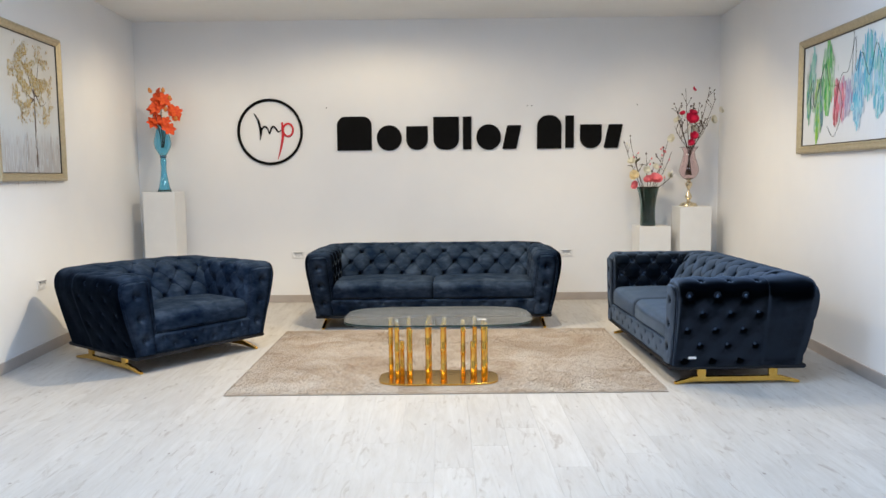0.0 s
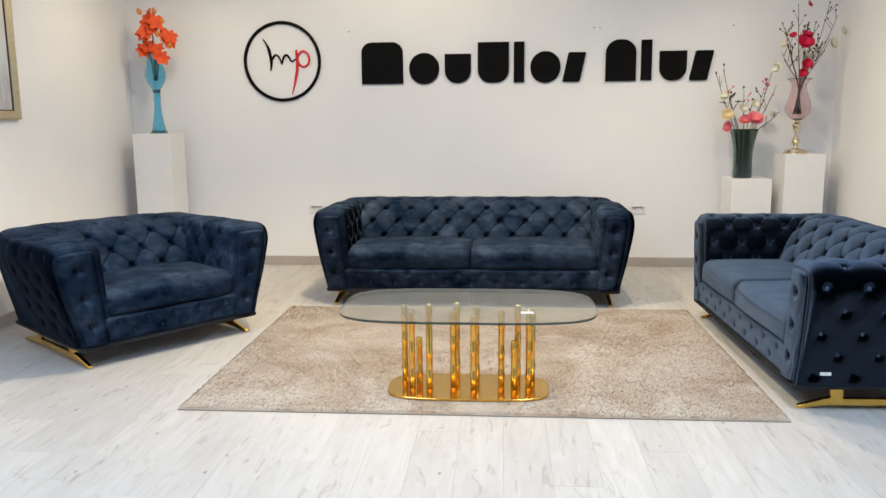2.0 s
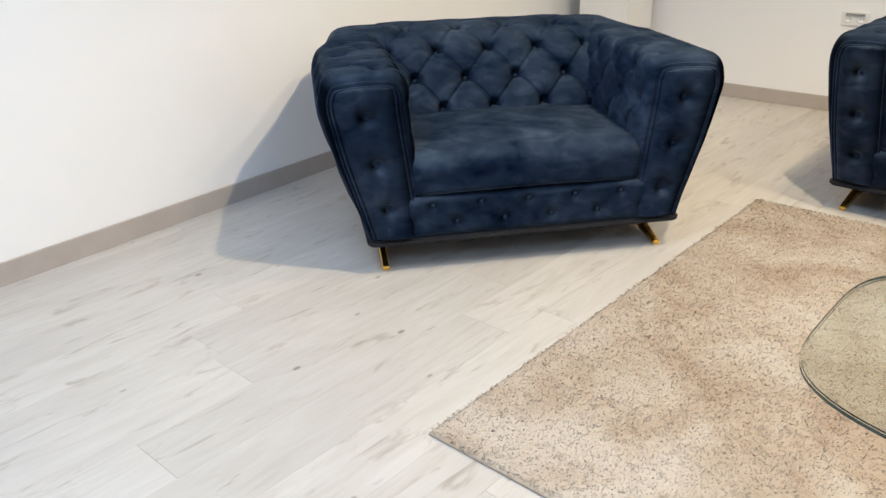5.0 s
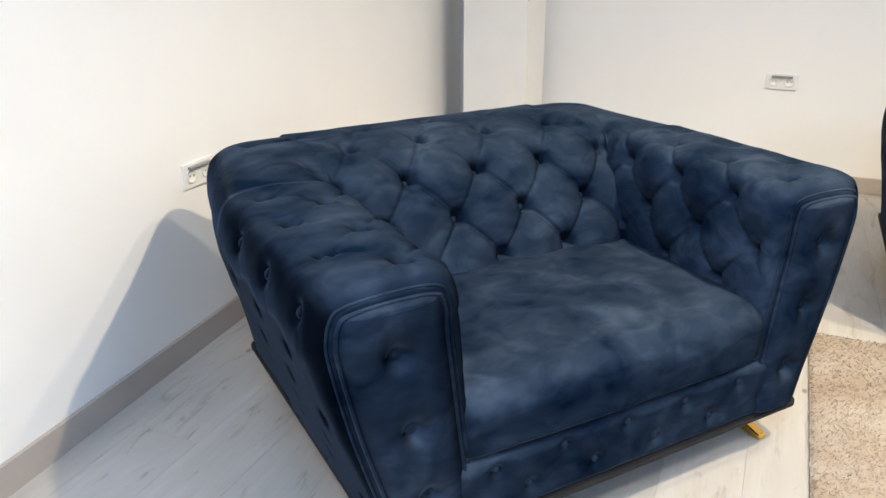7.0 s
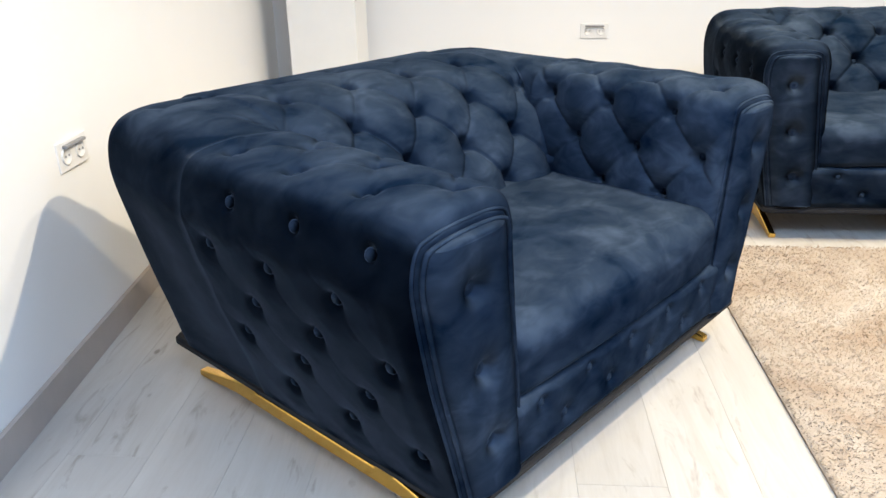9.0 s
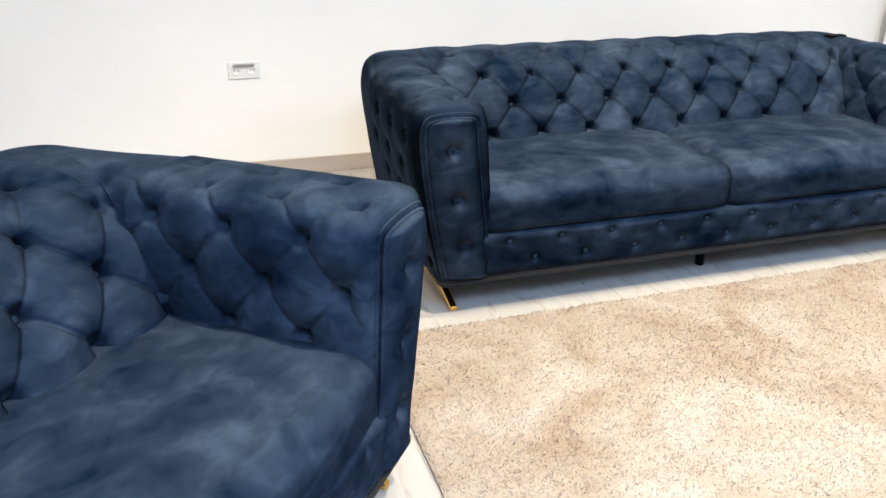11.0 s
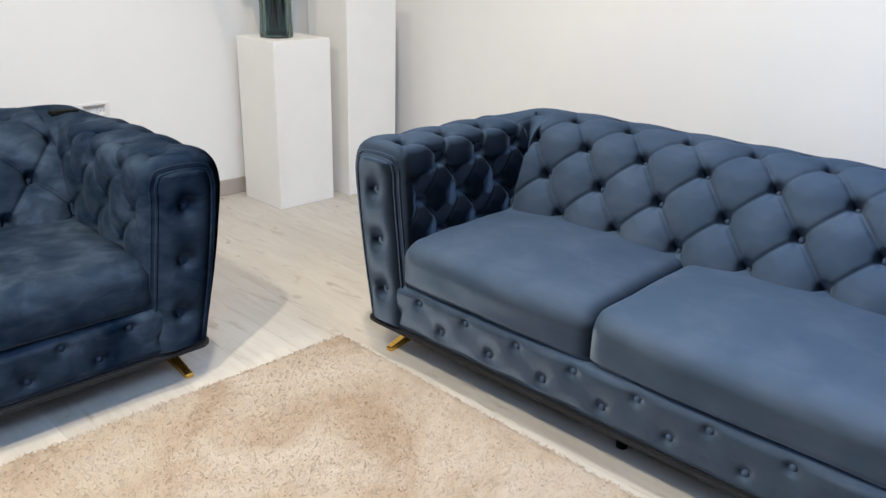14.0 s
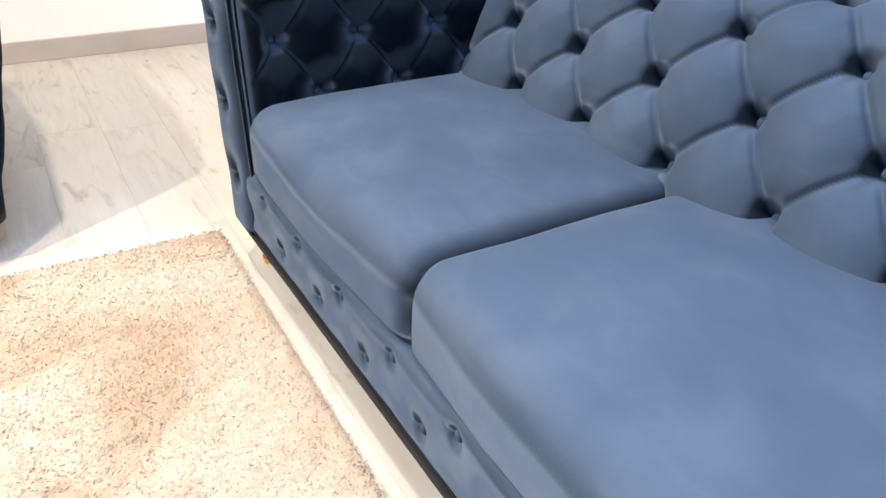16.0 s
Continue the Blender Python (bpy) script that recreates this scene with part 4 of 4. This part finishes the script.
# footed plum vase with magenta blossoms and bare branches
VX, VY, VZ = 2.60, 10.40, 1.06
vase = thing("footed_glass_vase", pose(VX, VY, VZ), "pale plum glass vase on a turned champagne metal foot", "vase")
v, f = lathe(profile_curve([(0.098, 0.0), (0.098, 0.012), (0.080, 0.022), (0.085, 0.032), (0.030, 0.05), (0.016, 0.066), (0.034, 0.09), (0.036, 0.11), (0.016, 0.15), (0.013, 0.18), (0.034, 0.225), (0.036, 0.25), (0.016, 0.275), (0.030, 0.29)], 60), 36)
piece("metal_foot", v, f, BRASS, vase, label="turned champagne metal foot")
b_ = vase_body(vase, profile_curve([(0.028, 0.0), (0.068, 0.025), (0.104, 0.085), (0.100, 0.14), (0.072, 0.23), (0.060, 0.29), (0.078, 0.335), (0.104, 0.352)], 40), 0.003, PLUM_GLASS, "glass_bowl")
b_.matrix_basis = pose(0, 0, 0.288)
fl = thing("magnolia_branch_bouquet", pose(VX, VY, VZ + 0.31), "bare twigs with magenta and ivory artificial blossoms", "flowers")
for tip in ((-0.06, -0.03, 0.95), (-0.15, 0.0, 0.76), (-0.17, -0.02, 0.55), (0.10, 0.02, 0.74), (0.20, 0.0, 0.90), (0.27, -0.02, 0.85), (0.24, 0.03, 0.66), (0.02, -0.04, 0.78), (0.12, -0.05, 0.60), (-0.10, 0.03, 0.66)):
    twig(fl, [(-tip[0] * 0.15, tip[1] * 0.2, 0.03), (tip[0] * 0.12, tip[1] * 0.4, 0.30), (tip[0] * 0.62, tip[1] * 0.8, 0.3 + (tip[2] - 0.3) * 0.5), tip], 0.0055, 0.002, TWIG)
    for k in range(6):
        t = random.uniform(0.35, 0.97)
        q = Vector((tip[0] * (0.12 + 0.88 * t), tip[1], 0.3 + (tip[2] - 0.3) * t))
        d = Vector((random.uniform(-0.06, 0.06), random.uniform(-0.02, 0.02), random.uniform(0.03, 0.09)))
        twig(fl, [q, q + d * 0.6, q + d], 0.0028, 0.0013, TWIG, "side_twig")
        bud(fl, q + d, d, 0.02, TWIG)
for p, way, sz, mat in (((0.0, -0.06, 0.62), (0, -1, 0.45), 0.10, MAGENTA), ((0.02, -0.05, 0.68), (0.1, -0.6, 0.9), 0.07, MAGENTA), ((0.02, -0.06, 0.45), (0.1, -1, 0.1), 0.07, MAGENTA), ((0.0, -0.05, 0.38), (-0.1, -1, 0.0), 0.06, MAGENTA), ((-0.09, -0.04, 0.68), (-0.3, -0.6, 0.7), 0.05, MAGENTA),
                        ((0.02, -0.04, 0.94), (0.8, -0.3, 0.5), 0.045, MAGENTA), ((0.24, 0.0, 0.62), (0.6, -0.7, 0.2), 0.075, IVORY), ((0.32, 0.0, 0.72), (0.8, -0.5, 0.3), 0.065, IVORY), ((-0.13, 0.02, 0.62), (-0.6, -0.5, 0.4), 0.05, IVORY), ((-0.19, 0.0, 0.42), (-0.7, -0.6, 0.2), 0.07, IVORY), ((0.05, 0.02, 0.52), (0.2, -1, 0.2), 0.06, IVORY)):
    blossom(fl, p, way, 6, sz, 0.45, mat, 0.46, 2)


# ---- paintings ----
def picture_frame(root, w, h, mat=FRAME_GOLD, deep=0.045, wide=0.06):
    """A mitred moulding round a canvas of w by h over all; front towards -y."""
    prof = [(0.0, 0.0), (0.0, -deep * 0.8), (0.010, -deep), (0.022, -deep), (0.030, -deep * 0.86), (wide * 0.72, -deep * 0.72), (wide * 0.8, -deep * 0.78), (wide, -deep * 0.55), (wide, 0.0)]
    vs, fs = [], []
    n = len(prof)
    for sxn, szn in ((-1, -1), (1, -1), (1, 1), (-1, 1)):
        for p, y in prof:
            vs.append((sxn * (w / 2 - p), y, szn * (h / 2 - p)))
    for c in range(4):
        for k in range(n - 1):
            a, b = c * n, ((c + 1) % 4) * n
            fs.append((a + k, b + k, b + k + 1, a + k + 1))
    piece("frame", vs, fs, mat, root, False, "champagne-gold moulded frame")
    vs2, fs2 = [], []
    for sxn, szn in ((-1, -1), (1, -1), (1, 1), (-1, 1)):
        for p, y in ((wide, -deep * 0.5), (wide + 0.008, -deep * 0.5), (wide + 0.008, -0.01)):
            vs2.append((sxn * (w / 2 - p), y, szn * (h / 2 - p)))
    for c in range(4):
        for k in range(2):
            a, b = c * 3, ((c + 1) % 4) * 3
            fs2.append((a + k, b + k, b + k + 1, a + k + 1))
    piece("inner_lip", vs2, fs2, FRAME_DARK, root, False, "dark inner lip")


def canvas_cloth(name, low, high, streak):
    m, t, b = material(name, high, 0.8)
    tc = t.nodes.new("ShaderNodeTexCoord")
    sep = t.nodes.new("ShaderNodeSeparateXYZ")
    t.links.new(tc.outputs["Generated"], sep.inputs[0])
    st = noise_tex(t, coords(t, (26, 1, 2.5)), 2.2, 5, 0.6, 0.5)
    add = node(t, "ShaderNodeMath")
    add.operation = "MULTIPLY_ADD"
    add.inputs[1].default_value = 0.5
    t.links.new(st, add.inputs[0])
    t.links.new(sep.outputs["Z"], add.inputs[2])
    col = ramp(t, add.outputs[0], (0.22, low), (0.55, streak), (0.85, high))
    t.links.new(col, b.inputs["Base Color"])
    bump(t, b, noise_tex(t, coords(t), 220, 2), 0.2, 0.001)
    return m


def dabs(items, y):
    """Flat brush marks: (x, z, length, width, angle)."""
    vs, fs = [], []
    for k, (x, z, l, w, a) in enumerate(items):
        o = len(vs)
        ca, sa = math.cos(a), math.sin(a)
        for i in range(8):
            t = 2 * math.pi * i / 8
            u, v = math.cos(t) * l / 2 * random.uniform(0.8, 1.1), math.sin(t) * w / 2 * random.uniform(0.8, 1.1)
            vs.append((x + ca * u - sa * v, y - (k % 50) * 0.00004, z + sa * u + ca * v))
        fs.append(tuple(range(o, o + 8)))
    return vs, fs


PAINT_Y = -0.0155
root = thing("framed_painting", pose(left_x(8.11) + 0.001, 8.11, 2.01, 0, 0, 90 + 3.7), "framed painting of a golden autumn tree on grey", "painting", "framed paintings")
picture_frame(root, 1.18, 1.20)
part("canvas", box(-0.54, -0.014, -0.55, 0.54, -0.002, 0.55), canvas_cloth("misty_grey_canvas", (0.52, 0.48, 0.46), (0.70, 0.68, 0.63), (0.66, 0.69, 0.70)), root)
items = []
for k in range(8000):
    x, z = random.uniform(-0.36, 0.44), random.uniform(-0.24, 0.49)
    r_ = math.hypot((x - 0.05) / 0.36, (z - 0.17) / 0.34) + 0.35 * noise.noise(Vector((x * 6, z * 6, 2.0)))
    bare = math.hypot((x - 0.09) / 0.10, (z + 0.17) / 0.11)
    if random.random() < 1.25 - r_ ** 2 and bare > random.uniform(0.6, 1.1) and noise.noise(Vector((x * 9, z * 9, 1.0))) + 0.5 * noise.noise(Vector((x * 26, z * 26, 4.0))) > -0.05:
        items.append((x, z, random.uniform(0.010, 0.028), random.uniform(0.006, 0.013), random.uniform(0.9, 2.2)))
random.shuffle(items)
v, f = dabs(items, PAINT_Y - 0.003)
tagged(piece("painted_foliage", v, f, island_material("ochre_dabs", (0.52, 0.34, 0.09), (0.66, 0.47, 0.16), (0.70, 0.57, 0.28), (0.36, 0.19, 0.05), (0.70, 0.66, 0.52), (0.50, 0.50, 0.38), (0.60, 0.42, 0.14)), root, False), kind="stuff")
tr = [tube(smooth_curve([(0.09, PAINT_Y, -0.55), (0.08, PAINT_Y, -0.30), (0.085, PAINT_Y, 0.05), (0.07, PAINT_Y, 0.3)], 16), list(np.linspace(0.017, 0.004, 16)), 5)]
for tip in ((-0.12, 0.16), (0.25, 0.18), (-0.05, 0.34), (0.2, 0.38), (0.3, 0.05), (-0.18, 0.02)):
    tr.append(tube(smooth_curve([(0.082, PAINT_Y, -0.12 + 0.3 * random.random()), (0.082 + (tip[0] - 0.08) * 0.5, PAINT_Y, tip[1] * 0.6 - 0.02), (tip[0], PAINT_Y, tip[1])], 8), list(np.linspace(0.007, 0.002, 8)), 5))
v, f = joined(*tr)
v = [(p[0], PAINT_Y + (p[1] - PAINT_Y) * 0.12, p[2]) for p in v]
piece("painted_trunk", v, f, plain("umber_paint", (0.16, 0.11, 0.085), 0.7, vary=0.3), root)
items = [(random.uniform(-0.5, 0.5), random.uniform(-0.53, -0.2) - 0.05, random.uniform(0.05, 0.16), random.uniform(0.006, 0.018), 1.57 + random.uniform(-0.1, 0.1)) for k in range(260)]
v, f = dabs(items, PAINT_Y)
tagged(piece("painted_mist", v, f, island_material("mist_dabs", (0.66, 0.69, 0.70), (0.56, 0.55, 0.54), (0.72, 0.74, 0.75), (0.50, 0.45, 0.42), (0.74, 0.75, 0.75)), root, False), kind="stuff")

root = thing("framed_painting", pose(right_x(7.62) - 0.001, 7.62, 2.02, 0, 0, -90 - 2.9), "framed abstract painting with green, pink and blue drips", "painting", "framed paintings")
picture_frame(root, 1.50, 0.91)
part("canvas", box(-0.70, -0.014, -0.41, 0.70, -0.002, 0.41), canvas_cloth("white_canvas", (0.70, 0.72, 0.74), (0.80, 0.82, 0.80), (0.76, 0.78, 0.80)), root)
def washed(colour, k):
    return tuple(c + (0.80 - c) * k for c in colour)


# each wash of colour: a pale halo, then the stronger strokes, both ending in points below
for cx, wx, z0, z1, n, cols in ((-0.57, 0.045, -0.20, 0.22, 90, ((0.02, 0.40, 0.05), (0.03, 0.28, 0.40), (0.02, 0.30, 0.12))), (-0.50, 0.04, 0.02, 0.34, 40, ((0.30, 0.62, 0.50), (0.20, 0.55, 0.55))),
                                (-0.41, 0.06, -0.36, 0.10, 110, ((0.04, 0.40, 0.03), (0.30, 0.52, 0.02), (0.03, 0.30, 0.20))), (-0.34, 0.04, -0.26, 0.12, 60, ((0.02, 0.20, 0.30), (0.01, 0.06, 0.06), (0.04, 0.34, 0.10))),
                                (-0.24, 0.09, -0.16, 0.36, 150, ((0.03, 0.46, 0.06), (0.22, 0.58, 0.08), (0.02, 0.34, 0.08))), (-0.08, 0.05, -0.24, 0.05, 50, ((0.60, 0.02, 0.10), (0.75, 0.22, 0.28), (0.35, 0.03, 0.05))),
                                (0.02, 0.06, -0.20, 0.05, 70, ((0.75, 0.22, 0.26), (0.42, 0.34, 0.50), (0.60, 0.10, 0.25))), (0.11, 0.06, -0.18, 0.02, 60, ((0.28, 0.22, 0.42), (0.42, 0.38, 0.54))),
                                (0.26, 0.09, -0.28, 0.18, 120, ((0.06, 0.46, 0.64), (0.25, 0.62, 0.76), (0.03, 0.32, 0.56))), (0.40, 0.09, -0.10, 0.34, 90, ((0.04, 0.40, 0.62), (0.10, 0.52, 0.50))), (0.56, 0.09, -0.24, 0.24, 100, ((0.05, 0.38, 0.60), (0.12, 0.50, 0.45), (0.35, 0.66, 0.75)))):
    for layer, (count, spread, pale) in enumerate(((n // 2, 1.25, 0.62), (n, 0.75, 0.0), (n // 2, 0.9, 0.3))):
        items = []
        for k in range(count):
            x = random.gauss(cx, wx * 0.55 * spread)
            off = min(1.0, abs(x - cx) / (wx * 1.4))
            low, top_ = z0 + (z1 - z0) * 0.35 * off, z1 - (z1 - z0) * 0.25 * off
            items.append((x, random.uniform(low, top_), random.uniform(0.05, 0.16), random.uniform(0.010, 0.030), 1.53 + random.uniform(-0.10, 0.10)))
        v, f = dabs(items, PAINT_Y - 0.0004 * layer)
        tagged(piece("painted_drip", v, f, island_material("drip_paint", *[washed(c, pale + e) for c in cols for e in (0.0, 0.18)]), root, False), kind="stuff")
for loop in ([(-0.6, -0.05), (-0.50, 0.12), (-0.46, -0.10), (-0.40, 0.02), (-0.28, 0.22), (-0.2, 0.05), (-0.05, 0.02), (0.02, -0.15), (-0.10, -0.34), (-0.22, -0.26)], [(-0.10, -0.12), (0.0, 0.10), (0.10, 0.12), (0.20, 0.34), (0.22, 0.10), (0.30, 0.22), (0.42, 0.05), (0.5, 0.25), (0.6, 0.1)],
             [(0.16, 0.08), (0.17, 0.30), (0.175, 0.38)], [(-0.55, -0.08), (-0.52, 0.06), (-0.48, -0.06), (-0.53, -0.10), (-0.55, -0.02)]):
    p = smooth_curve([(x, PAINT_Y - 0.004, z) for x, z in loop], 60)
    v, f = tube(p, 0.0013, 4)
    piece("ink_line", v, f, BLACK, root)


# ---- rug ----
def rug(x0, y0, x1, y1):
    root = thing("shag_rug", pose((x0 + x1) / 2, (y0 + y1) / 2, 0), "beige shaggy pile rug under the glass table", "rug")
    w, d = x1 - x0, y1 - y0
    part("backing", box(-w / 2, -d / 2 - 0.003, 0.001, w / 2, d / 2, 0.0058), RUG_BACK, root, "bound edge")
    rng = np.random.default_rng(4)
    nx, ny = int(w / 0.014), int(d / 0.014)
    X, Y = np.meshgrid(np.linspace(-w / 2, w / 2, nx), np.linspace(-d / 2, d / 2, ny), indexing="ij")
    Z = 0.011 + rng.random(X.shape) * 0.003
    Z[0, :] = Z[-1, :] = 0.0066
    Z[:, 0] = Z[:, -1] = 0.0066
    ob = piece("pile_ground", np.stack([X, Y, Z], 2).reshape(-1, 3), grid_faces(nx, ny), PILE, root)
    n = 300000
    px, py = rng.uniform(-w / 2, w / 2, n), rng.uniform(-d / 2, d / 2, n)
    an = rng.uniform(0, 2 * np.pi, n)
    field = np.sin(px * 5.1 + 1.3 * np.sin(py * 4.0)) + np.cos(py * 6.3 + px * 2.0)
    lean = field * 0.7 + rng.normal(0, 1.3, n)
    ln = rng.uniform(0.005, 0.0096, n)
    hw = rng.uniform(0.0010, 0.0022, n)
    base = np.stack([px, py, np.full(n, 0.010)], 1)
    side = np.stack([np.cos(an), np.sin(an), np.zeros(n)], 1) * hw[:, None]
    tip = base + np.stack([np.cos(lean) * ln * 0.8, np.sin(lean) * ln * 0.8, ln * rng.uniform(0.35, 0.85, n)], 1)
    vs = np.concatenate([base - side, base + side, tip + side * 0.7, tip - side * 0.7])
    idx = np.arange(n)
    me = bpy.data.meshes.new("fleece")
    me.from_pydata(vs.tolist(), [], np.stack([idx, idx + n, idx + 2 * n, idx + 3 * n], 1).tolist())
    me.materials.append(PILE)
    ob = new("fleece", me)
    ob.parent = root
    tagged(ob, kind="stuff")


rug(-1.52, 6.822, 1.385, 8.925)


# ---- floor ----
floor = tagged(part("floor", box(-3.7, FRONT - E_, -0.06, 3.4, BACK + E_, -0.006), SUBFLOOR), "whitewashed oak laminate plank floor", "floor", kind="structure")
PW, PL = 0.193, 1.285


def plank_mesh(length):
    bm = box(-PW / 2 + 0.0002, 0, -0.006, PW / 2 - 0.0002, length - 0.0006, 0.0)
    bmesh.ops.bevel(bm, geom=[e for e in bm.edges if min(v.co.z for v in e.verts) > -0.001], offset=0.0004, segments=1, affect="EDGES")
    return bm_mesh("plank", bm, PLANK)


FULL = plank_mesh(PL)
x = -3.6
far_v, far_f = [], []
while x < 3.3:
    y = FRONT - random.uniform(0, PL)
    while y < BACK:
        y0, y1 = max(y, FRONT), min(y + PL, BACK)
        xc = x + PW / 2
        if y1 - y0 > 0.01:
            if y1 > 2.2 and -3.5 < xc < 3.2:
                me = FULL if y1 - y0 > PL - 1e-6 else plank_mesh(y1 - y0)
                share("plank", me, floor, pose(xc, y0, 0))
            else:
                far_v_, o = [(x + 0.0006, y0), (x + PW - 0.0006, y0), (x + PW - 0.0006, y1 - 0.0012), (x + 0.0006, y1 - 0.0012)], len(far_v)
                far_v += [(*p, 0.0) for p in far_v_]
                far_f.append((o, o + 1, o + 2, o + 3))
        y += PL
    x += PW
tagged(piece("plank_field", far_v, far_f, PLANK, floor, False), kind="stuff")
